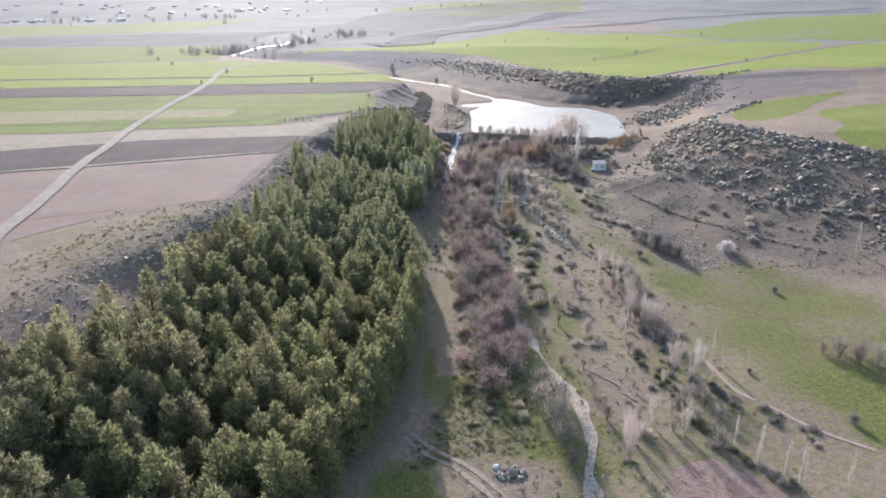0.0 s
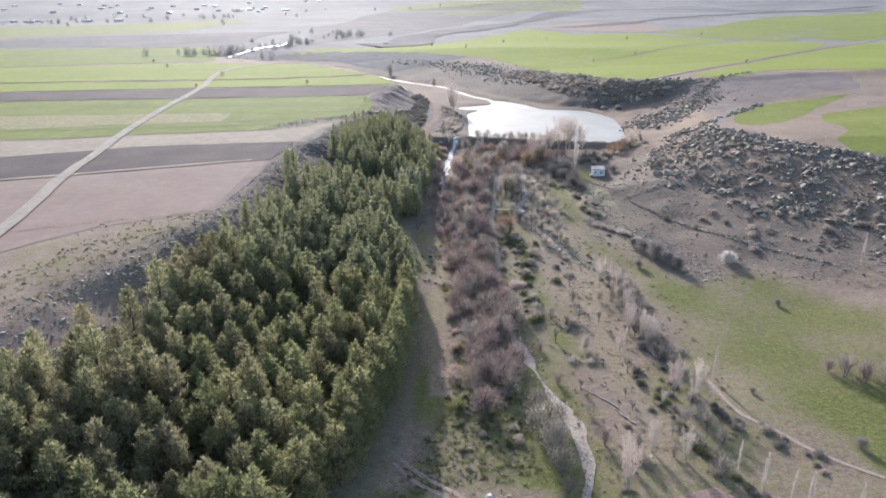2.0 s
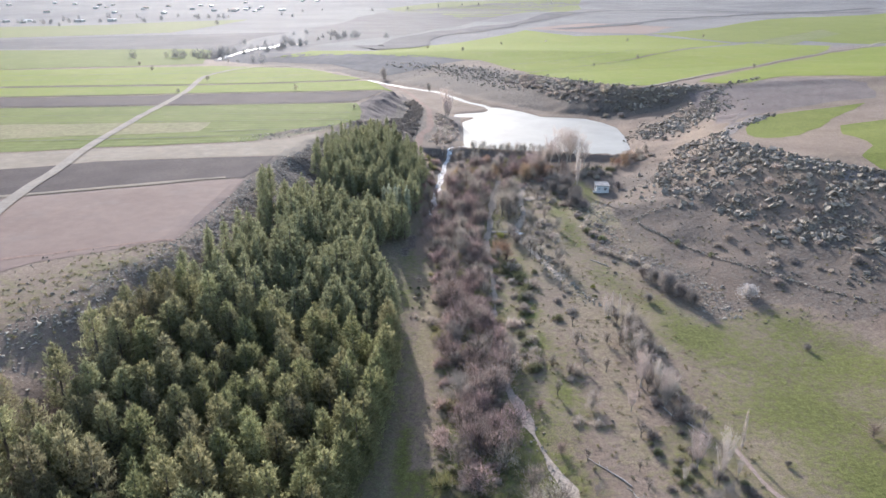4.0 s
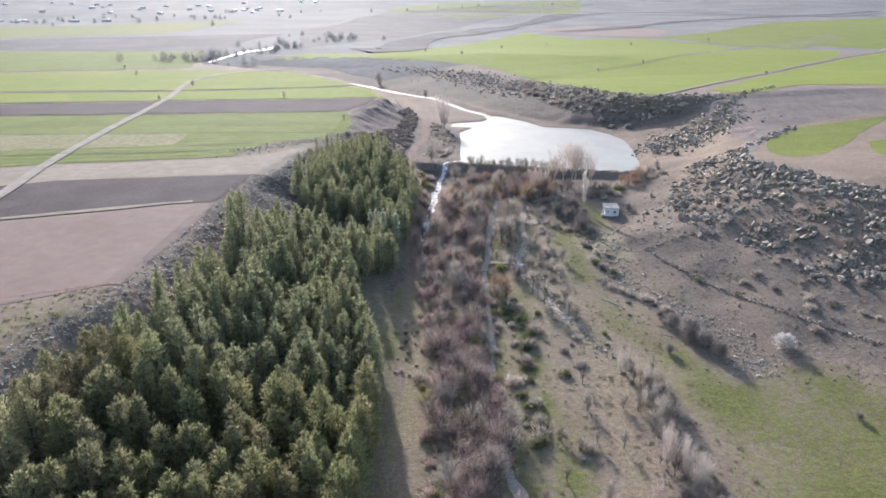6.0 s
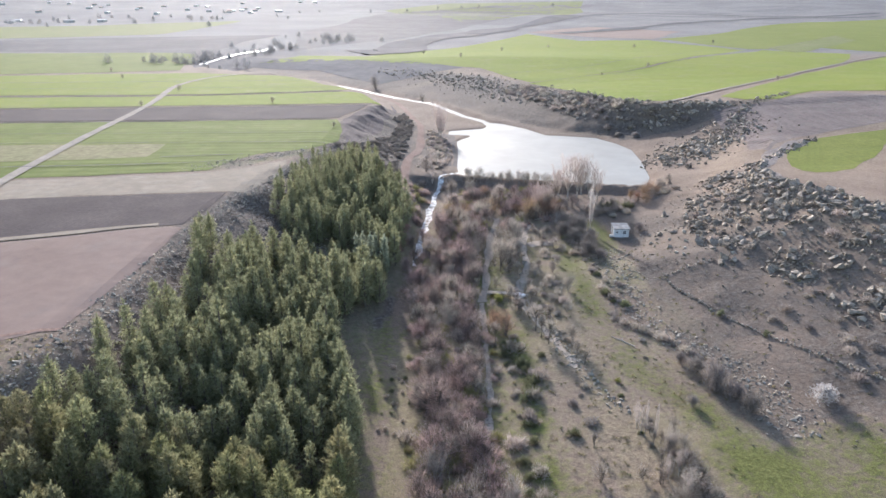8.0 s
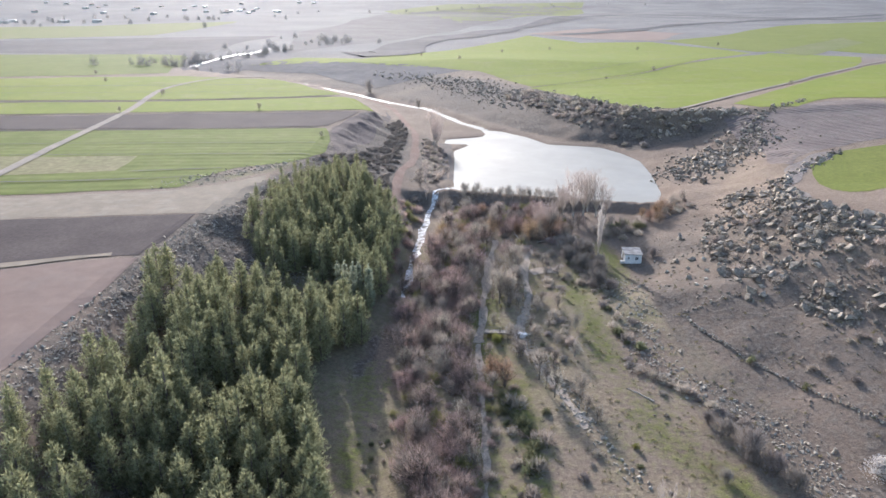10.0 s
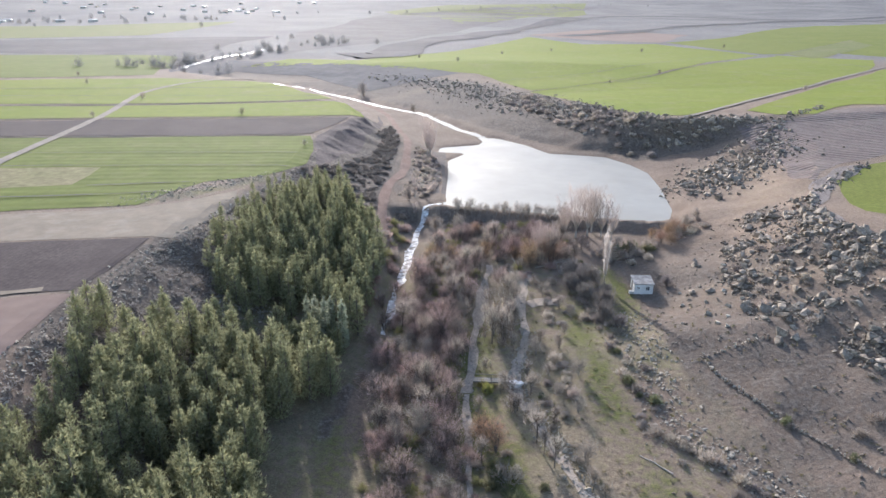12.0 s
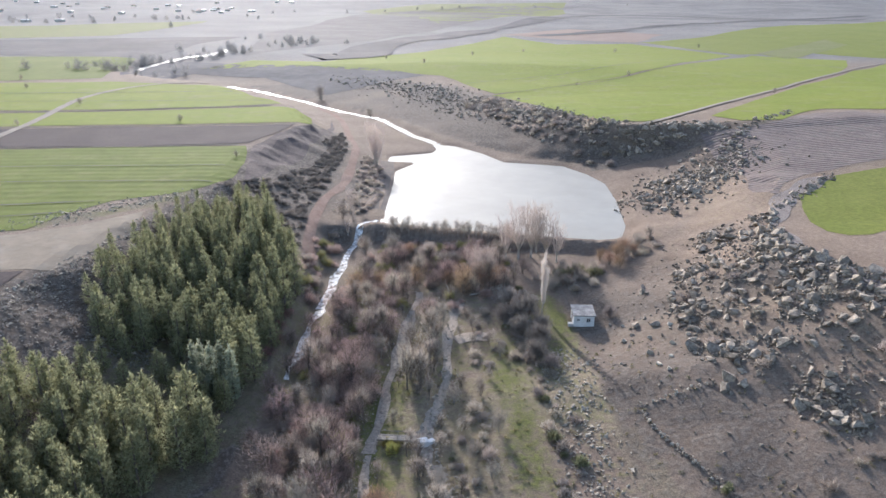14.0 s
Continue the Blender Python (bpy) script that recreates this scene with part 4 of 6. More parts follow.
def make_pines():
    # a stony hollow without trees on the slope, and the gap behind the front stand
    hollow = lambda x, y: x < -10.5 + .3 * (y - 170) and 165.5 - .25 * (x + 17) * (x > -17) < y < 176 + .12 * (x + 20)
    spots = [(x, y) for x, y in scatter(rng, PINE_WOOD, 3.2, .36) if y < 116]
    spots += [(x, y) for x, y in scatter(rng, PINE_WOOD, 2.75, .34) if y >= 117.5 and rng.random() > (.6 if hollow(x, y) else .05)]
    spots += [(p.x + rng.uniform(-.4, .4), p.y) for p, d in along([(-10.2, 66), (-8.4, 75), (-6.6, 84), (-5.4, 96), (-5.0, 108), (-5.2, 118), (-7.2, 128), (-10, 137)], 2.1)]
    spots += [(-40.4, 85), (-43.9, 80), (-39, 91), (-33.6, 158.2), (-34.6, 156.4), (-33.8, 152.6), (-33, 149.6), (-22, 171), (-8, 166.5), (-5.4, 167), (-10.4, 167.4), (-12, 168.5), (-14, 231), (-19, 230)]
    spots.sort(key=lambda p: p[1])
    far_places = []
    for k, (x, y) in enumerate(spots):
        edge = smooth(0, 13, x - float(np.interp(y, *WEST_RIM)))
        size = (.70 + .36 * float(edge)) * rng.triangular(.72, 1.22, 1.0) * (.62 if hollow(x, y) else .6 if 163 < y < 172 else .88 if y > 178 else 1)
        if x < -33 and 147 < y < 160:
            size = rng.uniform(.95, 1.12)
        turn, tall = rng.uniform(0, 360), rng.uniform(.9, 1.12)
        if k < 300 and y < 112:
            old = OLD_PINES if x > -27 + rng.gauss(0, 8) else DRY_PINES
            tree("pine_tree", rng.choice(old), x, y, turn, size, "spreading young pine with grey-green needles" if old is OLD_PINES else "spreading young pine with yellowish needles", "pine tree", "pines of the wood", stretch=tall)
        elif k < 300:
            tree("pine_tree", rng.choice(PINES), x, y, turn, size, "dark green young pine tree on a planted slope", "pine tree", "pines of the wood", stretch=tall)
        else:
            far_places.append((rng.randrange(4), pose(x, y, ground(x, y), 0, 0, turn) @ Matrix.Diagonal((size, size, size * tall, 1))))
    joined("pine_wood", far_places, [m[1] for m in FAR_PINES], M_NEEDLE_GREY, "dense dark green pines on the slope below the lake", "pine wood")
    joined("pine_wood_trunks", far_places, [m[0] for m in FAR_PINES], M_BARK, "brown trunks in the dense pine wood", "tree trunks")
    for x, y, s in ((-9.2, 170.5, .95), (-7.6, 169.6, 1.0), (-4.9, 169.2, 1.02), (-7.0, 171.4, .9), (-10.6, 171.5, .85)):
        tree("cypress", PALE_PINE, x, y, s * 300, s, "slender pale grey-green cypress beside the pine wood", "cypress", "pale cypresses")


make_pines()

# leafless trees of the valley
MAUVE = [bare_meshes(200 + k, 4.8, 5.2, M_BARK, M_TWIG_MAUVE, 1050, 11, (.35, .95), .12, 2 + k % 3, .08, .5, .034) for k in range(5)]
GREY = [bare_meshes(220 + k, 5.4, 4.8, M_GREY_BARK if k % 2 else M_BARK, M_TWIG_GREY, 850, 11, (.35, .95), .12, 1 + k % 3, .14, .55, .034) for k in range(5)]
ORANGE = [bare_meshes(240 + k, 5.4, 5.0, M_BARK, M_TWIG_ORANGE, 1500, 10, (.4, 1.0), .12, 3, .1, .6, .036) for k in range(2)]
RED = [bare_meshes(246 + k, 3.4, 3.6, M_BARK, M_TWIG_RED, 900, 8, (.3, .7), .08, 3, .08, .5, .034) for k in range(2)]
HEDGE = [fan_meshes(255 + k, 6.0, 2.3, M_PALE_BARK, M_TWIG_PALE, 7, 900, .026, .06) for k in range(3)]
PALE = [fan_meshes(250 + k, 7.4, 3.7, M_PALE_BARK, M_TWIG_WHITE, 11, 1500, .028, .14) for k in range(3)]
POPLAR = [fan_meshes(260 + k, 10.2, 1.5, M_PALE_BARK, M_TWIG_POPLAR, 5, 1900, .036, .05) for k in range(2)]
YOUNG = [bare_meshes(290 + k, 6.0, .62, M_PALE_BARK, M_TWIG_PALE, 420, 9, (.4, .9), .045, low=.08, up=3.0, fine=.022, narrow=True) for k in range(2)]
DARK = [bare_meshes(270 + k, 2.8, 3.4, M_BARK, M_TWIG_DARK, 1900, 8, (.3, .7), .07, 3, .1) for k in range(3)]
CREST = [bare_meshes(295 + k, 3.3, 2.4, M_GREY_BARK, M_TWIG_GREY, 330, 9, (.25, .6), .06, 2, .1, .8, .028) for k in range(3)]
TALL = [bare_meshes(285 + k, 6.5, 3.0, M_BARK, M_TWIG_GREY, 420, 7, (.5, 1.2), .11, 1, .4, .9) for k in range(3)]
DEAD = [bare_meshes(280 + k, 3.4, 2.4, M_BARK, M_TWIG_GREY, 130, 6, (.3, .7), .09, 1, .3) for k in range(3)]


def make_valley_trees():
    rng = random.Random(11)

    def stand(kind, x, y, size, name, label, group=""):
        if (y > 158 or y < 92) and min(float(away(x, y, line)[0]) for line in (STREAM, BROOK)) < (.8 if size < .6 else 1.3) or float(away(x, y, RED_TRACK)[0]) < 2.6:
            return
        tree(name, rng.choice(kind), x, y, rng.uniform(0, 360), size * rng.uniform(.86, 1.14), label, "tree", group)
    mauve = ("thicket_tree", "leafless mauve-brown tree in the stream-side thicket", "thicket trees")
    grey = ("thicket_tree", "leafless grey-brown tree in the stream-side thicket", "thicket trees")
    # the thicket west of the stream
    for x, y in scatter(rng, [(4, 80), (8, 80), (12.5, 95), (15.5, 111), (11, 118), (11.5, 127), (12, 144), (12.5, 160), (13.5, 176), (15, 190), (9, 202), (3.5, 192), (1.5, 172), (1.5, 145), (2.5, 125), (3, 108), (4, 92)], 2.75, .8):
        if rng.random() < .66:
            stand(MAUVE, x, y, rng.triangular(.45, 1.3, .8), *mauve)
        else:
            stand(GREY, x, y, rng.triangular(.4, 1.15, .65), *grey)
    # between the streams and below the dam
    for x, y in scatter(rng, [(5, 196), (18, 190), (16, 176), (20, 170), (22, 186), (24, 196), (36, 200), (40, 208), (36, 216), (10, 222), (6, 208)], 4.0, .7):
        kind = rng.random()
        if kind < .5:
            stand(MAUVE, x, y, rng.uniform(.7, 1.05), *mauve)
        elif kind < .85:
            stand(GREY, x, y, rng.uniform(.6, 1.0), *grey)
        else:
            stand(ORANGE, x, y, rng.uniform(.6, .9), "bare_willow", "leafless orange-brown willow below the dam", "willows")
    for x, y in scatter(rng, [(15, 168), (20, 150), (27, 152), (32, 166), (33, 182), (28, 196), (20, 190)], 3.8, .45):
        if rng.random() < .75:
            stand(GREY, x, y, rng.uniform(.4, .8), "bare_tree", "leafless grey-brown tree between the two streams", "brook trees")
    for x, y, s in ((34, 196, 1.5), (36.5, 192, 1.7), (35, 187, 1.6), (37.6, 184, 1.5), (36.2, 179, 1.4), (38.2, 176.5, 1.2), (33, 191, 1.3), (38.6, 188, 1.2), (50, 190.5, .8)):
        stand(DARK, x, y, s, "thorn_bush", "dense dark thorn thicket near the hut", "thorn bushes")
    for x, y, s in ((44, 205, .6), (48, 207, .65), (51.5, 208.5, .6), (46, 209.5, .6), (42.5, 201.5, .5), (50, 202, .4), (47.6, 192.5, .35)):
        stand(GREY, x, y, s, "bare_tree", "low leafless grey tree behind the hut", "brook trees")
    for x, y, s in ((55, 210.5, .66), (57, 212.3, .75), (58.8, 214.5, .72), (56.4, 208.6, .55), (60.4, 213.2, .6), (54, 213, .6)):
        stand(ORANGE, x, y, s, "bare_willow", "low tan-brown willow bush at the end of the dam", "willows")
    for x, y, s in ((16.2, 148, 1.0), (14.8, 150, .8), (31, 203, 1.05), (27, 205, .9), (18.5, 206, .8), (34, 207, .8)):
        stand(ORANGE, x, y, s, "bare_willow", "leafless orange-brown willow beside the stream", "willows")
    for k in range(46):
        x, y = rng.uniform(2, 36), rng.uniform(150, 218)
        if float(away(x, y, STREAM)[0]) > 1.5 and float(away(x, y, BROOK)[0]) > 1.2 and x < 12 + (y - 150) * .4:
            stand(TALL, x, y, rng.uniform(.7, 1.1), "bare_tree", "tall thin leafless tree with a visible trunk", "thicket trees")
    # scattered along stream and brook
    for line, step, reach, kinds in ((STREAM[6:], 4.6, 3.0, "gmd"), (BROOK, 4.0, 2.6, "ggd")):
        for p, d in along(line, step):
            if rng.random() < .7:
                side = rng.choice((-1, 1)) * rng.uniform(1.2, reach)
                x, y = p.x - d.y * side, p.y + d.x * side
                c = rng.choice(kinds)
                if c == "d":
                    stand(DEAD, x, y, rng.uniform(.7, 1.1), "dead_tree", "small bare tree with few twigs by the brook", "bare saplings")
                else:
                    stand(GREY if c == "g" else MAUVE, x, y, rng.uniform(.35, .75), *(grey if c == "g" else mauve))
    for line, low in ((STREAM[:5], 150), (BROOK, 140)):
        for p, d in along(line, 2.3):
            side = rng.choice((-1, 1)) * rng.uniform(1.1, 2.0)
            stand(rng.choice((TALL, DEAD)), p.x - d.y * side, p.y + d.x * side, rng.uniform(.5, .85), "bare_tree", "thin leafless tree leaning over the stream bed", "brook trees")
    for x, y, s in ((13.4, 80, 1.0), (14.6, 76, 1.05), (14.2, 71.5, 1.0), (11.5, 88, 1.0), (10.5, 84, .8), (15.2, 73.5, .9), (14.8, 68, .85), (13, 76, .9), (9.5, 90, .9), (12.2, 92, 1.0), (6.5, 88, .8), (8, 95, 1.0), (5.5, 98, .9), (10.5, 99, 1.1), (7.5, 103, 1.0), (13, 104, .9)):
        stand(GREY if y < 82 else rng.choice((MAUVE, GREY)), x, y, s, *(grey if y < 82 else mauve))
    # old orchard and saplings on the dry ground east of the stream
    for x, y in scatter(rng, [(17, 66), (30, 66), (36, 80), (36, 100), (28, 118), (22, 128), (17, 112), (19, 90)], 5.2, .45):
        if rng.random() < .3:
            stand(GREY, x, y, rng.uniform(.3, .55), "orchard_tree", "small leafless tree of the old orchard", "orchard trees")
        elif rng.random() < .5:
            stand(DEAD, x, y, rng.uniform(.5, .95), "dead_tree", "crooked leafless sapling on dry grass", "bare saplings")
    for x, y in scatter(rng, [(33, 66), (38, 80), (37, 92), (36, 108), (38, 120), (34, 124), (31, 108), (32, 90), (29, 72)], 3.4, .4):
        c = rng.random()
        if c < .45:
            stand(GREY, x, y, rng.uniform(.4, .8), "bare_tree", "leafless grey-brown tree along the meadow's edge", "hedge trees")
        elif c < .7:
            stand(HEDGE, x, y, rng.uniform(.4, .75), "bare_poplar", "leafless pale poplar along the meadow's edge", "hedge poplars")
        else:
            stand(DEAD, x, y, rng.uniform(.6, 1), "dead_tree", "bare sapling along the meadow's edge", "bare saplings")
    for x, y in scatter(rng, [(31, 126), (34, 124), (37.5, 118), (36, 110), (31, 110)], 2.3, .42):
        stand(rng.choice((GREY, HEDGE, DEAD)), x, y, rng.uniform(.45, .75), "bare_tree", "leafless grey tree in the hedge clump", "hedge trees")
    for x, y, s in ((33.0, 83.6, .95), (21.9, 65.6, .9), (28.5, 95.7, .5), (31.4, 101.4, .9), (33.6, 97, .66)):
        stand(PALE, x, y, s, "bare_poplar", "spreading leafless poplar with pale twigs", "hedge poplars")
    for x, y, s in ((32.5, 104, .9), (33.5, 101, 1.0), (34.5, 98, .9), (36.5, 84, .95), (35.2, 82, .9), (33.8, 118, .7), (30, 70, .8), (26.5, 72, .75), (23, 70, .7)):
        stand(HEDGE, x, y, s * .95, "bare_poplar", "spreading leafless poplar with pale twigs", "hedge poplars")
    for x, y, s in ((39.7, 87, .55), (35.3, 68, .5), (36.6, 64.5, .55), (38.5, 62, .6), (39.4, 60.5, .6), (44.5, 60, .55), (46.5, 59, .5), (78.6, 119, .62), (32, 122, .5), (33, 121, .5)):
        stand(YOUNG, x, y, s * 1.75, "young_poplar", "slender pale young poplar without leaves", "young poplars")
    # poplars and alders at the dam
    for x, y, s in ((39.6, 193.4, .95), (38.4, 215.5, 1.45), (41.0, 216.2, 1.55), (43.8, 215.4, 1.4), (36, 216.0, 1.25), (30.8, 203.4, 1.3), (29.0, 205.5, 1.0), (42.4, 218.5, 1.3), (45.6, 213.6, 1.2)):
        stand(POPLAR if y == 193.4 else PALE, x, y, s, "bare_poplar", "tall leafless poplar with a whitish trunk below the dam", "dam poplars")
    for k in range(26):
        x = 13 + k * 1.05 + rng.uniform(-.5, .5)
        stand(CREST, x, 228.2 - (x - 15) * .25, rng.uniform(.65, 1.2), "crest_tree", "low twiggy leafless tree on the crest of the dam", "dam trees")
    for x, y in scatter(rng, [(12, 222), (34, 218), (36, 213), (12, 215)], 3.0, .4):
        stand(rng.choice((MAUVE, DARK)), x, y, rng.uniform(.7, 1.0), "bare_tree", "leafless dark brown tree on the face of the dam", "thicket trees")
    for x, y, s, kind in ((5, 288, 1.7, PALE), (6, 285, 1.35, PALE), (-3, 371, .9, GREY), (-30, 417, 1.2, GREY), (3, 240, 1.0, HEDGE), (4.5, 244, .8, HEDGE), (1.5, 236, .8, GREY), (3.5, 229, .6, HEDGE), (62, 216, .7, GREY), (65, 219, .6, GREY), (59, 212, .55, GREY)):
        stand(kind, x, y, s, "bare_tree", "leafless tree on the shore of the lake", "shore trees")
    # bushes at the foot of the eastern slope
    for x, y, s in ((43.4, 136, 1.2), (45.2, 133, 1.35), (46.6, 129.5, 1.3), (47.6, 126.5, 1.1), (44.5, 131, 1.0), (42, 138.5, .9), (40.2, 128, .7), (52.5, 149.5, .35), (52, 72, .55), (44, 84, .35), (59.8, 110.5, .5)):
        stand(DARK, x, y, s, "thorn_bush", "dark leafless thorn bush at the meadow's edge", "thorn bushes")
    for x, y, s in ((58.6, 87.6, .85), (60.4, 85.8, .8), (62.4, 84.2, .85), (57.2, 89.2, .55), (64.4, 82.6, .8), (61.8, 87.4, .65), (64.2, 85.4, .65), (59.6, 89.6, .5), (66.2, 80.8, .75)):
        stand(rng.choice((MAUVE, GREY)), x, y, s, "thorn_bush", "twiggy grey-brown thorn bush on bare ground in the meadow", "meadow thorns")
    tree("blossoming_tree", bare_meshes(301, 3.2, 2.8, M_BARK, M_BLOSSOM, 2400, 9, (.14, .3), .08, 3, .1, .4, .1), 58, 128, 40, 1.15, "small tree in white blossom above the meadow", "tree", "", stretch=.72)
    for x, y, s in ((.5, 178, .75), (-1, 172, .7), (.2, 167, .65), (-1.2, 162, .6), (-.6, 185, .7), (1.6, 191, .7), (.4, 198, .6), (6.5, 226, .6)):
        stand(MAUVE, x, y, s, *mauve)
    for x, y, s in ((-2.4, 187, .8), (-2.2, 183.5, .9), (-2.8, 179.5, .75), (-1.8, 191, .7), (4.2, 163, .9), (2.6, 158.5, .8)):
        stand(RED, x, y, s, "red_willow", "low leafless reddish willow bush beside the spillway stream", "red willows")
    # lone trees on the fields
    for x, y, s in ((-109, 349, .9), (-59.3, 312.5, .8), (-28.2, 262.3, .6), (-106.6, 304, .9), (-154.6, 395.8, .7), (-28.7, 411, 1.1), (19.3, 517, 1.0), (-6.8, 561.4, .9), (54.6, 604.9, .9), (124.1, 442.8, .8), (158.6, 360, .9), (91.3, 414.1, .6), (76.8, 300.7, .5), (-128.4, 447.8, .7), (170, 640, 1.1), (97, 640, .8), (260, 700, 1.1), (-176, 430, .7)):
        stand(GREY, x, y, s * .62, "lone_tree", "lone leafless tree standing in open fields", "field trees")


make_valley_trees()

# bushes and tufts
SHRUBS = [shrub_mesh(310 + k, .9, .8, M_SCRUB, 360) for k in range(3)]
TWIGGY = [shrub_mesh(320 + k, .9, .8, M_TWIG_GREY, 330, .5, .055) for k in range(3)]
BRIARS = [shrub_mesh(330 + k, .9, .7, M_TWIG_DARK, 330, .45, .06) for k in range(3)]
TUFTS = [shrub_mesh(340 + k, .32, .16, M_STRAW, 26, .22, .05, 3) for k in range(4)]
GREEN_TUFTS = [shrub_mesh(350 + k, .35, .16, M_SCRUB, 26, .2, .06, 3) for k in range(4)]


def make_bushes():
    rng = random.Random(19)

    def bush(kind, x, y, s, name, label, group):
        if float(away(x, y, RED_TRACK)[0]) < 2.2 or float(away(x, y, DRY_WAY)[0]) < 1.5 or min(float(away(x, y, line)[0]) for line in (STREAM, BROOK)) < .9:
            return
        ob = new(name, rng.choice(kind))
        ob.matrix_world = pose(x, y, ground(x, y), 0, 0, rng.uniform(0, 360)) @ Matrix.Diagonal((s, s, s * rng.uniform(.75, 1.2), 1))
        tagged(ob, label, "bush", group)
    for poly, gap, chance in (([(17, 62), (31, 62), (35, 80), (35, 104), (30, 126), (24, 146), (19, 140), (18, 112), (20, 90)], 3.4, .26),
                              ([(20, 150), (28, 152), (30, 172), (22, 168)], 2.6, .5),
                              ([(30, 150), (38, 150), (42, 140), (43, 130), (37, 122), (33, 130)], 3.4, .16),
                              ([(26, 176), (36, 178), (42, 196), (36, 204), (27, 196)], 2.6, .75)):
        for x, y in scatter(rng, poly, gap, .48):
            if rng.random() > chance:
                continue
            c = rng.random()
            if c < .2:
                bush(SHRUBS, x, y, rng.uniform(.5, 1.3), "green_bush", "low dark green bush on dry grass", "green bushes")
            elif c < .65:
                bush(TWIGGY, x, y, rng.uniform(.6, 1.6), "twiggy_bush", "low grey twiggy bush on dry grass", "twiggy bushes")
            else:
                bush(BRIARS, x, y, rng.uniform(.5, 1.3), "briar_bush", "low dark briar on dry grass", "briars")
    for p, d in along([(20.5, 162), (24, 150.5), (25.5, 144.4), (27.1, 137.4), (28.7, 131.7), (31.5, 126), (34, 118)], 1.3):
        side = rng.choice((-1, 1)) * rng.uniform(.5, 2.2)
        bush(rng.choice((BRIARS, TWIGGY, TWIGGY, SHRUBS)), p.x + side, p.y, rng.uniform(.45, 1.05), "twiggy_bush", "grey-brown bush along the stony ditch", "ditch bushes")
    for p, d in along([(36, 116), (35.3, 104), (35, 94), (35.2, 86), (38, 79), (43, 74), (46.5, 68)], 1.2):
        c = rng.random()
        x, y = p.x + rng.gauss(-.6, 1.1), p.y + rng.gauss(0, .6)
        if c < .35:
            bush(BRIARS, x, y, rng.uniform(.5, 1.1), "briar_bush", "dark briar in the hedge beside the meadow", "hedge bushes")
        elif c < .85:
            bush(TWIGGY, x, y, rng.uniform(.6, 1.3), "twiggy_bush", "pale twiggy bush in the hedge beside the meadow", "hedge bushes")
        else:
            bush(SHRUBS, x, y, rng.uniform(.4, .9), "green_bush", "low green bush in the hedge beside the meadow", "hedge bushes")
    for p, d in along([(29.4, 88.6), (31.3, 81), (31.8, 74.4), (33.3, 69.7), (34.8, 66.5), (36.8, 63.4), (38.6, 60.6)], 1.15):
        bush(rng.choice((SHRUBS, SHRUBS, BRIARS)), p.x + rng.gauss(0, .5), p.y + rng.gauss(0, .4), rng.uniform(.5, 1.15), "green_bush", "dark green bush growing in the ditch", "ditch bushes")
    for p, d in along([(17.6, 147), (16.8, 141), (18.9, 133), (16.6, 122), (16.9, 113), (16.6, 105)], 1.5):
        bush(rng.choice((SHRUBS, SHRUBS, TWIGGY)), p.x + rng.gauss(0, .8), p.y + rng.gauss(0, .6), rng.uniform(.8, 1.9), "green_bush", "dense dark green bush beside the stream", "stream bushes")
    for p, d in along([(16.2, 146), (15.6, 128), (16.6, 120), (16, 112), (15.6, 104)], 1.7):
        if rng.random() < .35:
            continue
        bush(rng.choice((SHRUBS, BRIARS, TWIGGY)), p.x + rng.gauss(.5, 1.3), p.y + rng.gauss(0, .9), rng.uniform(.5, 1.25), "green_bush", "dense dark green bush beside the stream", "stream bushes")
    for p, d in along([(35, 194), (36, 184), (36.5, 174), (37.4, 166), (36.8, 159), (36.8, 152.6), (38, 148.5), (41.5, 145), (44, 140), (46.5, 136)], 1.5):
        x, y = p.x + rng.uniform(-1.8, 1.8), p.y
        bush(rng.choice((BRIARS, TWIGGY, SHRUBS)), x, y, rng.uniform(.6, 1.5), "briar_bush", "dense dark briar along the stony bank", "briars")
    for x, y, s in ((43, 203, 2.3), (46, 204, 2.6), (49, 205.5, 2.4), (45, 207.5, 2.4), (48.5, 208.5, 2.6), (51.5, 207.5, 2.2), (41.5, 206, 2.0), (53, 209.5, 1.8), (47, 201.5, 1.6), (50.5, 203, 1.7)):
        mixed_kind = (SHRUBS, TWIGGY, TWIGGY)[int(x) % 3]
        bush(mixed_kind, x, y, s * .85, "green_bush", "large soft grey-green shrub below the dam", "dam shrubs")
    for x, y in scatter(rng, [(-3.5, 122), (1.5, 122), (1.5, 142), (-3, 140)], 1.8, .48):
        if rng.random() < .6:
            bush(rng.choice((SHRUBS, TWIGGY)), x, y, rng.uniform(.25, .6), "green_bush", "low grey-green bush on tan grass beside the pines", "corridor bushes")
    for x, y in scatter(rng, [(56, 208), (66, 214), (66, 222), (60, 218)], 2.2, .45):
        bush(TWIGGY, x, y, rng.uniform(.7, 1.4), "twiggy_bush", "dry grey-brown bush at the end of the dam", "dam bushes")
    for x, y in scatter(rng, [(3, 71), (12, 74), (14, 84), (9, 92), (2, 88)], 2.0, .48):
        if rng.random() < .75:
            bush(SHRUBS if rng.random() < .6 else TWIGGY, x, y, rng.uniform(.3, .95), "green_bush", "low green bush on rough grass", "green bushes")
    for x, y in scatter(rng, [(64, 130), (95, 120), (98, 150), (82, 168), (78, 185), (66, 198), (58, 186), (56, 170), (58, 150)], 4.0, .48):
        if rng.random() < .5:
            bush(rng.choice((BRIARS, TWIGGY, TWIGGY)), x, y, rng.uniform(.6, 1.5), "twiggy_bush", "grey twiggy bush among boulders", "boulder bushes")
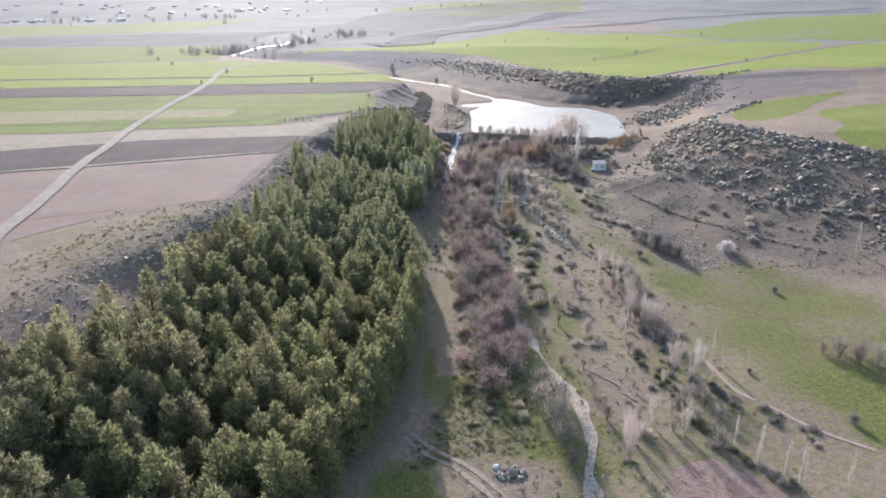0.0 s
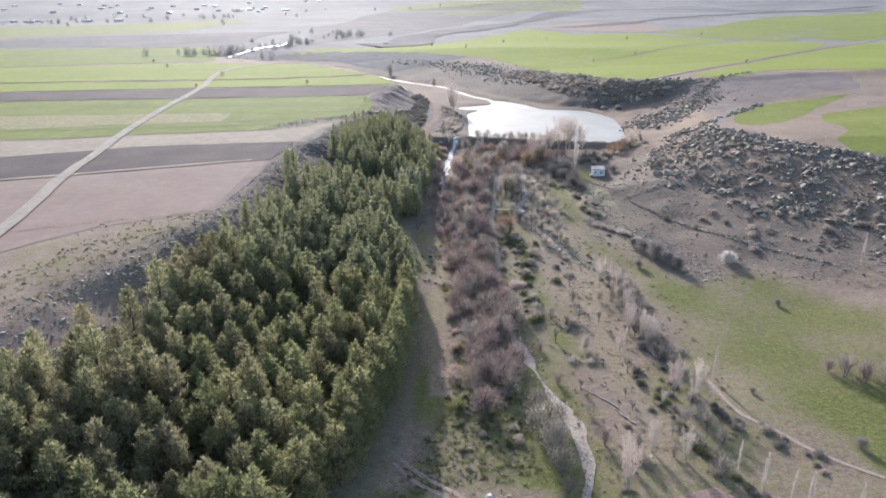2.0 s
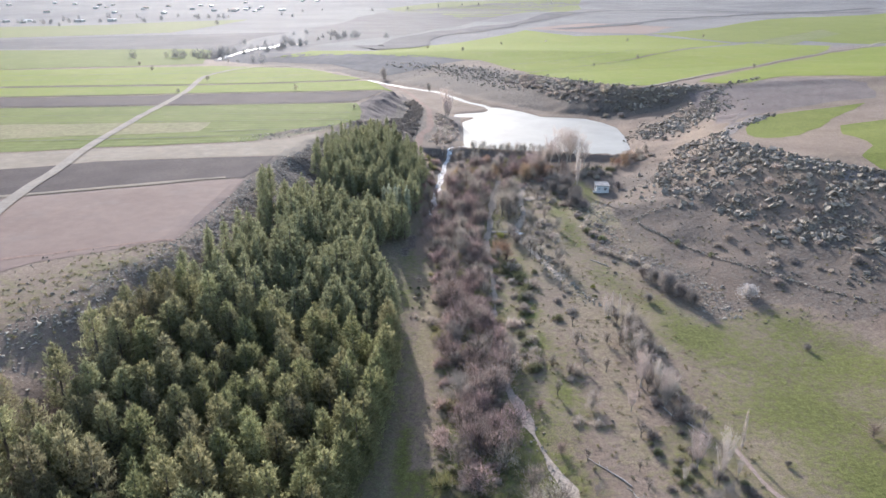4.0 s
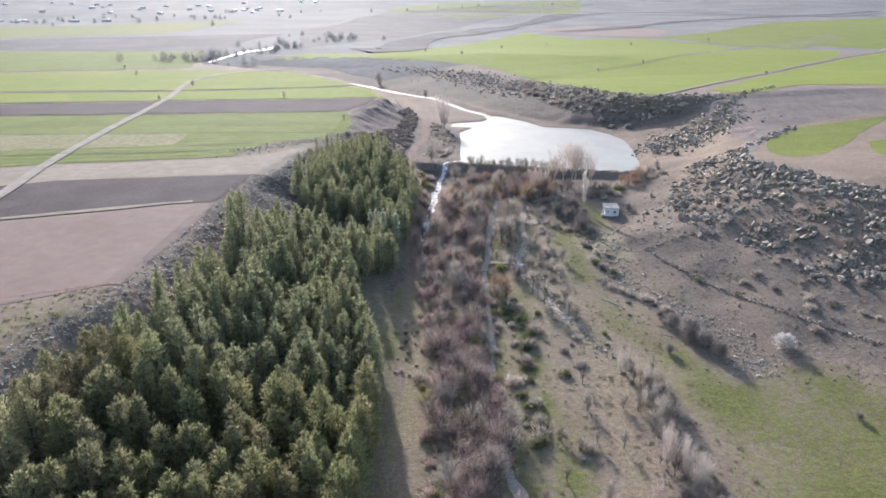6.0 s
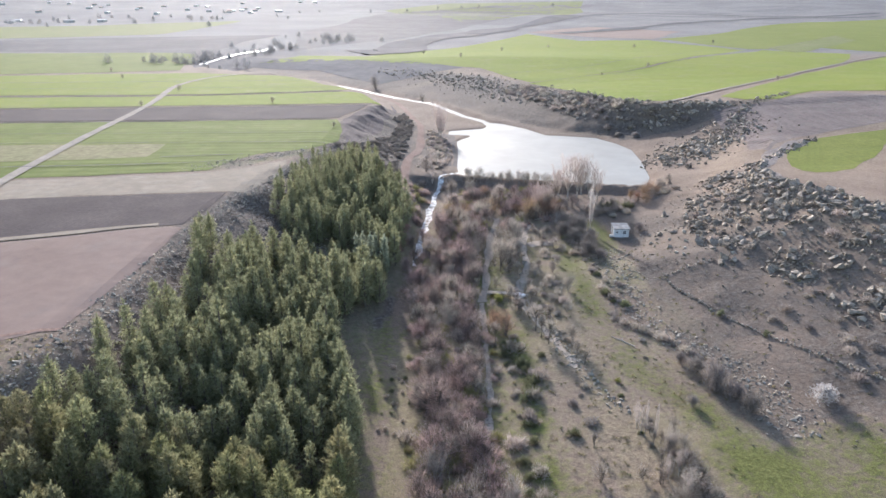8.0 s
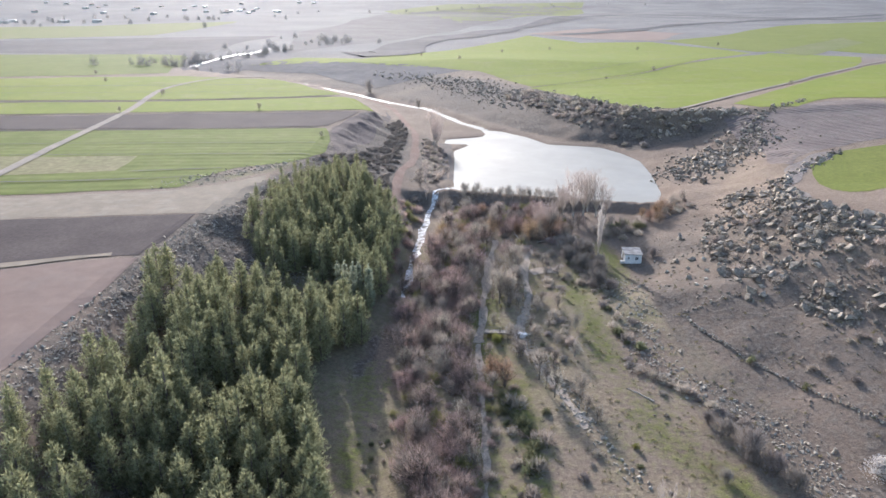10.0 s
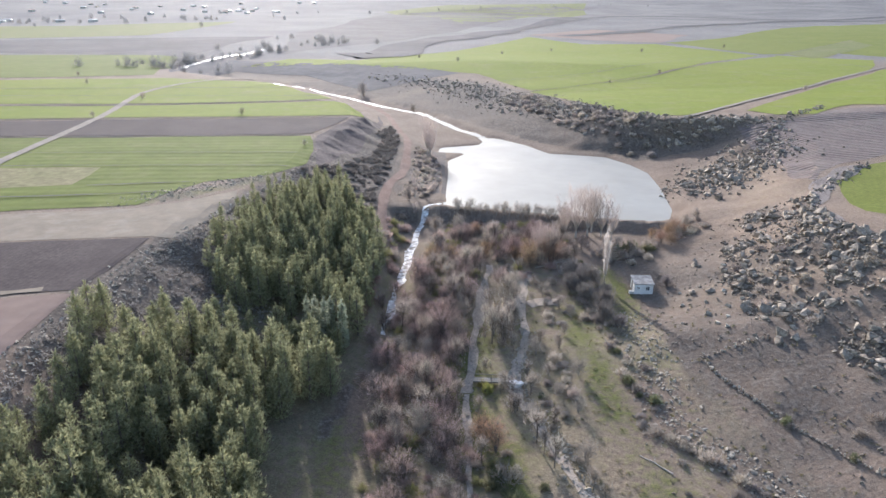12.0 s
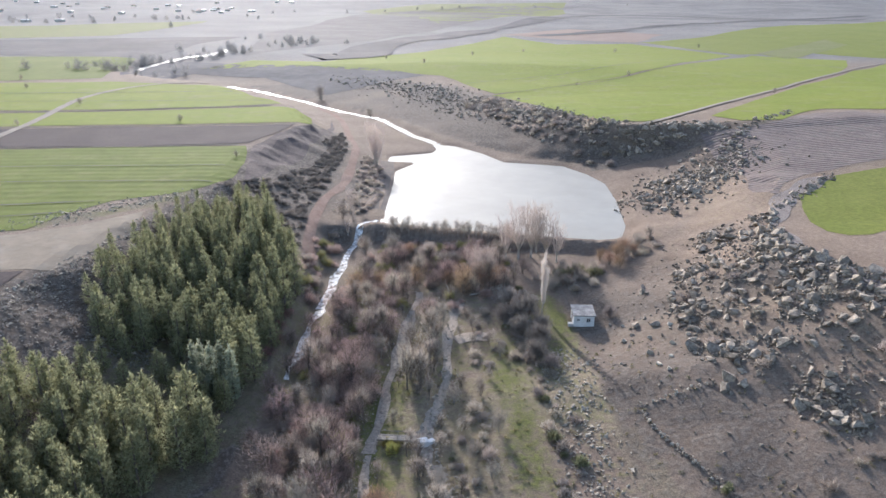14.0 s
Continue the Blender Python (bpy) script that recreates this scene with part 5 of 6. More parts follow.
    for x, y in scatter(rng, [(72, 278), (108, 284), (84, 290), (70, 312), (56, 345), (50, 380), (36, 372), (50, 320)], 3.6, .48):
        if rng.random() < .6:
            bush(rng.choice((BRIARS, TWIGGY)), x, y, rng.uniform(1, 2.4), "twiggy_bush", "grey bush on the rocky bank across the lake", "bank bushes")
    scrub = []
    for x, y in scatter(rng, [(-25, 238), (-10, 224), (-4.5, 208), (-5.5, 250), (-4, 300), (-9, 330), (-12, 306), (-11, 280), (-17, 255)], 1.55, .7):
        if rng.random() < .75 + .5 * float(vnoise(x, y, 7, 41)) and float(away(x, y, RED_TRACK)[0]) > 2.0:
            r = rng.triangular(.4, 1.7, .7)
            scrub.append((rng.randrange(3), pose(x, y, ground(x, y), 0, 0, rng.uniform(0, 360)) @ Matrix.Diagonal((r, r, r * rng.uniform(.7, 1.1), 1))))
    joined("slope_scrub", scrub, BRIARS, M_TWIG_DARK, "dark grey scrub on the slope above the lake track", "scrub")
    for x, y in scatter(rng, [(-1, 238), (8.5, 240), (9.5, 262), (7, 292), (0, 300), (1.5, 262)], 1.9, .48):
        if rng.random() < .8:
            bush(rng.choice((TWIGGY, TWIGGY, BRIARS)), x, y, rng.uniform(.5, 1.25), "twiggy_bush", "grey-brown bush on the bank beside the lake", "bank bushes")
    for x, y, s in ((52.5, 150.5, .7), (57, 143.5, .6), (16.4, 160, 1.0), (15.6, 161.5, .8), (31.6, 134, .5)):
        ob = new("yellow_bush" if s > .7 else "green_bush", shrub_mesh(int(x * 10), 1.1, 1.3, M_YELLOW if s > .7 or y < 140 else M_SCRUB, 500, .4, .08))
        ob.matrix_world = pose(x, y, ground(x, y)) @ Matrix.Diagonal((s, s, s * 1.3, 1))
        tagged(ob, "fresh yellow-green bush beside the footbridge" if s > .7 else "small green bush on open ground", "bush")
    # undergrowth of the thicket, past counting
    under = []
    for poly, n in (([(2, 80), (9, 80), (13, 95), (15, 111), (12, 127), (12.5, 160), (14, 190), (8, 202), (2, 190), (.5, 150), (2, 108)], 330), ([(4, 196), (30, 196), (38, 208), (34, 222), (10, 226)], 200), ([(-4, 198), (4, 200), (5, 228), (-2, 230)], 60)):
        xs, ys = [q[0] for q in poly], [q[1] for q in poly]
        for _ in range(n):
            x, y = rng.uniform(min(xs), max(xs)), rng.uniform(min(ys), max(ys))
            if bool(inside(x, y, poly)) and float(away(x, y, STREAM)[0]) > 1.4 and float(away(x, y, SPILLWAY)[0]) > 1.4:
                s = rng.uniform(.7, 1.7)
                under.append((rng.randrange(3), pose(x, y, ground(x, y), 0, 0, rng.uniform(0, 360)) @ Matrix.Diagonal((s, s, s * rng.uniform(.8, 1.3), 1))))
    for p, d in along(STREAM, .7):
        if 112 < p.y < 152 and rng.random() < .55:
            side, s = rng.choice((-1, 1)) * rng.uniform(.5, 1.3), rng.uniform(.6, 1.3)
            x, y = p.x - d.y * side, p.y + d.x * side
            under.append((rng.randrange(3), pose(x, y, ground(x, y), 0, 0, rng.uniform(0, 360)) @ Matrix.Diagonal((s, s, s * 1.2, 1))))
    joined("undergrowth", under[::2], TWIGGY, M_TWIG_MAUVE, "tangled mauve-brown undergrowth of the thicket", "undergrowth")
    joined("undergrowth", under[1::4], TWIGGY, M_STRAW, "tangled straw-coloured undergrowth of the thicket", "undergrowth")
    joined("undergrowth", under[3::4], TWIGGY, M_TWIG_GREY, "tangled grey undergrowth of the thicket", "undergrowth")
    # grass tufts, past counting
    places, green = [], []
    for poly, n in (([(0, 56), (40, 56), (42, 100), (42, 140), (36, 180), (3, 180), (1, 100)], 1500), ([(40, 130), (62, 118), (80, 110), (100, 130), (60, 170), (48, 185), (40, 180)], 600), ([(-54, 76), (-42, 104), (-38, 125), (-52, 118), (-64, 90)], 900), ([(-6, 62), (1, 66), (12, 68), (13, 90), (3, 96), (1, 80)], 1500)):
        xs, ys = [p[0] for p in poly], [p[1] for p in poly]
        while n > 0:
            x, y = rng.uniform(min(xs), max(xs)), rng.uniform(min(ys), max(ys))
            n -= 1
            if not bool(inside(x, y, poly)):
                continue
            s = rng.uniform(.6, 1.6)
            m = pose(x, y, ground(x, y), 0, 0, rng.uniform(0, 360)) @ Matrix.Diagonal((s, s, s, 1))
            (places if rng.random() < (.35 if x < 13 and y < 97 and x > -7 else .86) else green).append((rng.randrange(4), m))
    # tussocks on the stony slope between the fields and the wood
    tussocks = []
    while len(tussocks) < 3000:
        y = rng.uniform(96, 238)
        wr, wf = float(np.interp(y, *WEST_RIM)), float(np.interp(y, *WEST_FOOT))
        x, s = wr + (wf - wr) * rng.uniform(-.03, .55), rng.uniform(.7, 2.3)
        if rng.random() < .55 + .8 * float(vnoise(x, y, 4, 43)):
            tussocks.append((rng.randrange(4), pose(x, y, ground(x, y), 0, 0, rng.uniform(0, 360)) @ Matrix.Diagonal((s, s, s * .9, 1))))
    joined("slope_tussocks", tussocks, GREEN_TUFTS, M_TWIG_DARK, "low dark tussocks on the stony slope above the pines", "tussocks")
    joined("dry_grass", places, TUFTS, M_STRAW, "tufts of straw-coloured dry grass", "grass")
    joined("green_grass", green, GREEN_TUFTS, M_SCRUB, "tufts of dark green weeds and grass", "grass")


make_bushes()
# ---- stones ----
def stone_mesh(seed, points=15, material=None):
    """An angular block with flat broken faces."""
    rng = random.Random(seed)
    bm = bmesh.new()
    for _ in range(points):
        d = unit(rng)
        d *= .8 / max(abs(d.x), abs(d.y), abs(d.z)) + .15
        bm.verts.new(d * rng.uniform(.72, 1.05))
    made = bmesh.ops.convex_hull(bm, input=bm.verts[:])
    bmesh.ops.delete(bm, geom=[v for v in made["geom_interior"] if isinstance(v, bmesh.types.BMVert)], context="VERTS")
    bmesh.ops.recalc_face_normals(bm, faces=bm.faces[:])
    me = bpy.data.meshes.new("boulder")
    bm.to_mesh(me)
    bm.free()
    me.materials.append(material or M_ROCK)
    return me


BOULDERS = [stone_mesh(400 + k, 13) for k in range(8)]
PEBBLES = [stone_mesh(420 + k, 9) for k in range(6)]
WALL_STONES = [stone_mesh(430 + k, 14, M_PALE_ROCK if k % 2 else M_ROCK) for k in range(5)]


def make_boulders():
    rng = random.Random(23)
    big, small = [], []

    def put(x, y, s):
        m = pose(x, y, ground(x, y) + s * .18, rng.uniform(-40, 40), rng.uniform(-40, 40), rng.uniform(0, 360))
        m = m @ Matrix.Diagonal((s * rng.uniform(.75, 1.4), s * rng.uniform(.65, 1.1), s * rng.uniform(.5, .95), 1))
        (big if s > .62 else small).append((s, rng.randrange(8 if s > .62 else 6), m, y))
    # the boulder hill
    n = 0
    while n < 30000:
        y = rng.uniform(112, 214)
        ef, er = float(np.interp(y, *EAST_FOOT)), float(np.interp(y, *EAST_RIM))
        f = rng.uniform(.12, 1.06)
        x = ef + (er - ef) * f
        n += 1
        dense = float(smooth(.34, .5, f + .16 * float(vnoise(x, y, 9, 31)))) * (1 - float(smooth(1.0, 1.08, f)))
        clump = float(vnoise(x, y, 6.5, 32)) + .5 * float(vnoise(x, y, 2.6, 33))
        dense *= .12 + .88 * float(smooth(-.3, .4, clump)) if f < .86 else .7
        if y > 200:
            dense *= .45
        if rng.random() < dense:
            put(x, y, min(1.0, rng.lognormvariate(-1.12, .46)))
        elif rng.random() < .02:
            put(x, y, min(.4, rng.lognormvariate(-1.6, .4)))
    # the bank south of the gully, the rocky bank across the lake
    for a, b, wide, count in (((72, 242), (102, 266), 11, 1500), ((100, 264), (112, 284), 4, 160), ((112, 284), (138, 306), 2.5, 120), ((88, 215), (112, 239), 2.0, 170), ((108, 287), (80, 287), 4.5, 520), ((78, 290), (66, 312), 7, 600), ((64, 310), (56, 345), 9, 800), ((52, 340), (44, 385), 10, 700), ((48, 350), (16, 425), 16, 900), ((20, 420), (-25, 470), 13, 500)):
        for _ in range(count):
            s = rng.random()
            put(a[0] + (b[0] - a[0]) * s + rng.gauss(0, wide * .5), a[1] + (b[1] - a[1]) * s + rng.gauss(0, wide * .5), min(1.7, rng.lognormvariate(-1.0, .42)))
    # stones along the western rim and slope, and at the edge of the wheat
    heap = []
    for k in range(3600):
        r = min(.42, rng.lognormvariate(-1.95, .48))
        if k < 620:
            s = rng.random()
            x, y = -54 + 26 * s + rng.gauss(0, 2.2), 206 + 23 * s + rng.gauss(0, 1.6)
        else:
            y = rng.uniform(70, 235)
            wr, wf = float(np.interp(y, *WEST_RIM)), float(np.interp(y, *WEST_FOOT))
            x = wr + (wf - wr) * (rng.random() ** 1.4 * .7 - .07)
        heap.append((rng.randrange(6), pose(x, y, ground(x, y) + r * .2, rng.uniform(-25, 25), 0, rng.uniform(0, 360)) @ Matrix.Diagonal((r * 1.3, r, r * .7, 1))))
    for _ in range(1300):
        y, r = rng.uniform(84, 232), min(.36, rng.lognormvariate(-1.9, .42))
        x = float(np.interp(y, *WEST_RIM)) + rng.gauss(.6, 1.5)
        heap.append((rng.randrange(6), pose(x, y, ground(x, y) + r * .2, rng.uniform(-25, 25), 0, rng.uniform(0, 360)) @ Matrix.Diagonal((r * 1.3, r, r * .5, 1))))
    joined("field_stones", heap, PEBBLES, M_PALE_ROCK, "pale stones along the rim of the western fields", "stones")
    # stony bank between brook and pasture, stones by the hut, stones on the pasture
    bank = []
    for p, d in along([(38.5, 182), (39, 174), (38.6, 167), (38, 159), (38.2, 152.6), (39.5, 148.5), (42.5, 146), (44.8, 141.6), (47, 139), (49, 135), (50, 128), (50.5, 121)], .045):
        x, y, s = p.x + rng.gauss(1.6, 1.8), p.y + rng.gauss(0, .6), min(.38, rng.lognormvariate(-1.85, .42))
        bank.append((rng.randrange(6), pose(x, y, ground(x, y) + s * .2, rng.uniform(-30, 30), rng.uniform(-30, 30), rng.uniform(0, 360)) @ Matrix.Diagonal((s * 1.3, s * 1.1, s * .5, 1))))
    for p, d in along([(23.5, 176), (22, 169), (20.4, 161.5), (24, 150.5), (25.5, 144.4), (27.1, 137.4), (28.7, 131.7), (31, 127)], .16):
        x, y, s = p.x + rng.gauss(0, .6), p.y + rng.gauss(0, .5), min(.4, rng.lognormvariate(-1.6, .4))
        bank.append((rng.randrange(6), pose(x, y, ground(x, y) + s * .2, rng.uniform(-30, 30), rng.uniform(-30, 30), rng.uniform(0, 360)) @ Matrix.Diagonal((s * 1.2, s, s * .75, 1))))
    for line, gap in ((STREAM[:5], .35), (BROOK, .3), (STREAM[8:], .4)):
        for p, d in along(line, gap):
            side, s = rng.gauss(0, .8), min(.35, rng.lognormvariate(-1.8, .4))
            x, y = p.x - d.y * side, p.y + d.x * side
            bank.append((rng.randrange(6), pose(x, y, ground(x, y) + s * .25, rng.uniform(-30, 30), rng.uniform(-30, 30), rng.uniform(0, 360)) @ Matrix.Diagonal((s * 1.2, s, s * .8, 1))))
    joined("cleared_stones", bank, PEBBLES, M_PALE_ROCK, "pale field stones cleared onto the bank and ditch", "stones")
    for x, y, s in ((49.9, 181.4, .5), (51.8, 175.6, .55), (55.4, 176.9, .5), (51.9, 172, .48), (53.2, 180.1, .36), (54, 173.5, .34), (56.6, 182, .45), (60.5, 192, .5), (51, 186, .34), (58, 178, .4), (52.6, 170.2, .4), (47.5, 174.5, .25)):
        ob = new("field_boulder", WALL_STONES[1 + 2 * rng.randrange(2)])
        ob.matrix_world = pose(x, y, ground(x, y) + s * .3, rng.uniform(-20, 20), rng.uniform(-20, 20), rng.uniform(0, 360)) @ Matrix.Diagonal((s * 1.15, s, s * .8, 1))
        tagged(ob, "pale tan boulder lying on bare pasture", "boulder", "pasture boulders")
    for x, y, s in ((52.5, 184.5, .8), (54.5, 186.5, .6), (51.2, 182, .5), (55, 183, .75), (49.5, 187.5, .4), (56.5, 196, .9), (58, 197.5, .8), (57.3, 195, .6), (50, 179, .4), (57.5, 165, .9), (59, 166.5, 1.0), (60, 165, .8), (60.8, 167, .8)):
        put(x, y, s)
    for _ in range(620):
        put(rng.uniform(42, 76), rng.uniform(118, 205), min(.4, rng.lognormvariate(-1.9, .4)))
    for _ in range(90):
        put(rng.uniform(8, 38), rng.uniform(60, 190), min(.35, rng.lognormvariate(-1.9, .4)))
    for _ in range(160):
        put(rng.uniform(-60, -42), rng.uniform(78, 122), min(.4, rng.lognormvariate(-1.7, .4)))
    big.sort(key=lambda b: -b[0] + .004 * abs(b[3] - 165))
    for s, k, m, y in big[:300]:
        ob = new("boulder", BOULDERS[k])
        ob.matrix_world = m
        tagged(ob, "large grey angular boulder on the stony slope" if s > 1.15 else "grey weathered boulder on the stony slope", "boulder", "boulders of the hill")
    joined("boulder_scree", [(k, m) for s, k, m, y in big[300:]], BOULDERS, M_ROCK, "scree of grey angular boulders", "boulders")
    joined("loose_stones", [(k, m) for s, k, m, y in small], PEBBLES, M_ROCK, "loose grey stones strewn over the slopes", "stones")


make_boulders()


def dry_wall(name, line, step, label):
    """A low tumbled wall of field stones."""
    rng = random.Random(len(line) * 7)
    base = new(name)
    x0, y0 = line[0]
    base.location = (x0, y0, ground(x0, y0))
    for p, d in along(line, step):
        if rng.random() < .1:
            continue
        for layer in range(rng.choice((1, 2, 2))):
            s = rng.uniform(.12, .23)
            x, y = p.x + rng.uniform(-.22, .22), p.y + rng.uniform(-.22, .22)
            ob = part("stone", WALL_STONES[rng.randrange(5)], None, base)
            ob.matrix_basis = Matrix.Translation((-x0, -y0, -ground(x0, y0))) @ pose(x, y, ground(x, y) + .1 + layer * .26, rng.uniform(-20, 20), rng.uniform(-20, 20), rng.uniform(0, 360)) @ Matrix.Diagonal((s * 1.2, s, s * .8, 1))
    return tagged(base, label, "stone wall")


dry_wall("dry_stone_wall", [(47.6, 165.6), (47.8, 162.1), (49.2, 158.2), (51.8, 152.2), (56.8, 143.4), (62.5, 135.5), (67.5, 129.5), (74, 121.5)], .34, "low tumbled dry stone wall crossing the pasture")
dry_wall("dry_stone_wall", [(48, 165.2), (50, 165.3), (54.3, 165.7), (57, 166.4)], .42, "short tumbled stone wall meeting a longer one")


# ---- the hut beside the poplar ----
def make_hut():
    hut = new("hut")
    hut.matrix_world = pose(45.6, 190.2, ground(45.6, 190.2) - .1, 0, 0, -4)
    w, d, h, t = 3.25, 3.4, 1.9, .2
    openings = [(-.9, 1.15, .42, .45), (.7, 1.1, .65, .7)]
    # front wall built round its two window openings
    bm = bmesh.new()
    xs = sorted({-w / 2, w / 2, *(v for o in openings for v in (o[0] - o[2] / 2, o[0] + o[2] / 2))})
    for a, b in zip(xs, xs[1:]):
        mid, low = (a + b) / 2, 0.0
        hole = [o for o in openings if abs(o[0] - mid) < o[2] / 2]
        if hole:
            o = hole[0]
            box(bm, mid, -d / 2 + t / 2, (o[1] - o[3] / 2) / 2, b - a, t, o[1] - o[3] / 2)
            top = o[1] + o[3] / 2
            box(bm, mid, -d / 2 + t / 2, (top + h) / 2, b - a, t, h - top)
        else:
            box(bm, mid, -d / 2 + t / 2, h / 2, b - a, t, h)
    part("front_wall", bm, M_WALL, hut)
    for name, x, y, sx, sy in (("back_wall", 0, d / 2 - t / 2, w, t), ("side_wall", -w / 2 + t / 2, 0, t - .004, d - 2 * t), ("side_wall", w / 2 - t / 2, 0, t - .004, d - 2 * t)):
        bm = bmesh.new()
        box(bm, x, y, h / 2, sx, sy, h)
        part(name, bm, M_WALL, hut)
    bm = bmesh.new()
    box(bm, 0, 0, 0, w + .35, d + .4, .16, 0, .03)
    for v in bm.verts:
        v.co.z += h + .16 + .05 * v.co.y
    part("roof", bm, M_ROOF, hut, "flat grey felt roof with worn edges")
    for x, z, sx, sz in openings:
        bm = bmesh.new()
        box(bm, x, -d / 2 + .12, z, sx, .03, sz)
        pane = part("window", bm, M_DARK, hut, "small dark window")
        bm = bmesh.new()
        for dx, dz, bx, bz in ((-sx / 2, 0, .06, sz + .06), (sx / 2, 0, .06, sz + .06), (0, -sz / 2, sx, .06), (0, sz / 2, sx, .06), (0, 0, .04, sz)):
            box(bm, x + dx, -d / 2 + .06, z + dz, bx, .07, bz)
        part("frame", bm, M_WALL, pane)
    bm = bmesh.new()
    box(bm, -w / 2 - .02, .3, .92, .05, .85, 1.8, 0, .01)
    door = part("door", bm, M_WOOD, hut, "grey wooden door")
    bm = bmesh.new()
    box(bm, -w / 2 - .07, .6, 1.0, .05, .04, .14)
    part("handle", bm, M_DARK, door)
    bm = bmesh.new()
    box(bm, -w / 2 - .45, -1.5, .28, .8, .7, .5, 0, .03)
    part("step", bm, M_CONCRETE, hut, "pale concrete block beside the hut")
    tagged(hut, "small whitewashed hut with a flat grey roof", "hut")


make_hut()


# ---- footbridge, logs, spillway wall, rubble ----
def make_bridge():
    base = new("footbridge")
    z = ground(16.8, 161.8) + .55
    base.matrix_world = pose(16.8, 161.8, z, 0, 0, -5)
    for y in (-.45, .45):
        bm = bmesh.new()
        limb_box = (0, y, 0, 5.2, .18, .18)
        box(bm, *limb_box, 0, .03)
        part("beam", bm, M_WOOD, base)
        for x in (-2.4, 0, 2.4):
            bm = bmesh.new()
            box(bm, x, y, .38, .08, .08, .66, 0, .015)
            part("post", bm, M_WOOD, base)
        bm = bmesh.new()
        box(bm, 0, y, .7, 5.1, .06, .07, 0, .015)
        part("rail", bm, M_WOOD, base)
    bm = bmesh.new()
    box(bm, 0, 0, 0, .26, 1.1, .05, 0, .01)
    me = bpy.data.meshes.new("plank")
    bm.to_mesh(me)
    bm.free()
    me.materials.append(M_WOOD)
    rng = random.Random(5)
    for k in range(17):
        ob = part("plank", me, None, base)
        ob.matrix_basis = pose(-2.4 + k * .3, rng.uniform(-.03, .03), .117, 0, 0, rng.uniform(-2, 2))
    tagged(base, "narrow weathered wooden footbridge over the stream", "footbridge")
    bm = bmesh.new()
    box(bm, 0, 0, .4, 1.3, 1.0, 1.0, 12, .06)
    box(bm, 1.0, .4, .25, 1.0, .7, .6, 30, .05)
    me = bpy.data.meshes.new("sluice_block")
    bm.to_mesh(me)
    bm.free()
    me.materials.append(M_WALL)
    ob = new("sluice_block", me)
    ob.location = (19.8, 161.2, ground(19.8, 161.2) - .05)
    tagged(ob, "broken white concrete sluice block by the footbridge", "concrete block")


make_bridge()


def make_logs():
    rng = random.Random(31)
    for x, y, turn, length, r in ((31, 202, 30, 7, .16), (32.6, 203.6, 35, 6, .14), (29.5, 205, 20, 5, .15), (34, 201, 60, 5.5, .13), (22.6, 83.5, 128, 6.5, .1), (25, 79, 122, 4, .09), (35.5, 92, 118, 5, .12), (33, 96, 112, 6, .11), (26, 141, 125, 4, .1), (35, 145, 130, 4.5, .1), (24, 205, 95, 5, .12)):
        tv, tf = [], []
        a = Vector((-length / 2, 0, 0))
        for k in range(5):
            b = Vector((-length / 2 + length * (k + 1) / 5, rng.uniform(-.15, .15), rng.uniform(-.02, .04)))
            limb(tv, tf, a, b, r * (1 - .12 * k), r * (1 - .12 * (k + 1)), 7)
            a = b
        for _ in range(3):
            s = Vector((rng.uniform(-.2, .45) * length, 0, 0))
            limb(tv, tf, s, s + Vector((.7, rng.uniform(-.8, .8), rng.uniform(.1, .5))), r * .4, r * .15, 4)
        ob = new("fallen_log", mesh_of("fallen_log", tv, tf, M_PALE_BARK, False))
        ob.matrix_world = pose(x, y, ground(x, y) + r * .8, 0, 0, turn)
        tagged(ob, "bleached fallen log with broken branches on the ground", "log", "fallen logs")


make_logs()


def make_rubble():
    rng = random.Random(37)
    heap = new("rubble_heap")
    heap.location = (7.8, 63.4, ground(7.8, 63.4))
    for k in range(70):
        a, q = rng.uniform(0, 6.3), rng.random() ** .6
        s = rng.uniform(.13, .36)
        x, y = math.cos(a) * q * 1.9, math.sin(a) * q * 1.2
        ob = part("stone", WALL_STONES[rng.randrange(5)], None, heap)
        ob.matrix_basis = pose(x, y, s * .3 + .45 * (1 - q) * rng.random(), rng.uniform(-40, 40), rng.uniform(-40, 40), rng.uniform(0, 360)) @ Matrix.Diagonal((s, s, s * .8, 1))
    tagged(heap, "heap of dark rubble stones beside the track", "rubble heap")
    bm = bmesh.new()
    bmesh.ops.create_icosphere(bm, subdivisions=2, radius=.42)
    for v in bm.verts:
        v.co += unit(rng) * .1
        v.co.z = max(v.co.z * .6, -.05)
    me = bpy.data.meshes.new("white_sack")
    bm.to_mesh(me)
    bm.free()
    me.materials.append(M_SACK)
    ob = new("white_sack", me)
    ob.location = (6.2, 64.4, ground(6.2, 64.4) + .1)
    tagged(ob, "crumpled white sack on the ground by the rubble", "sack")


make_rubble()


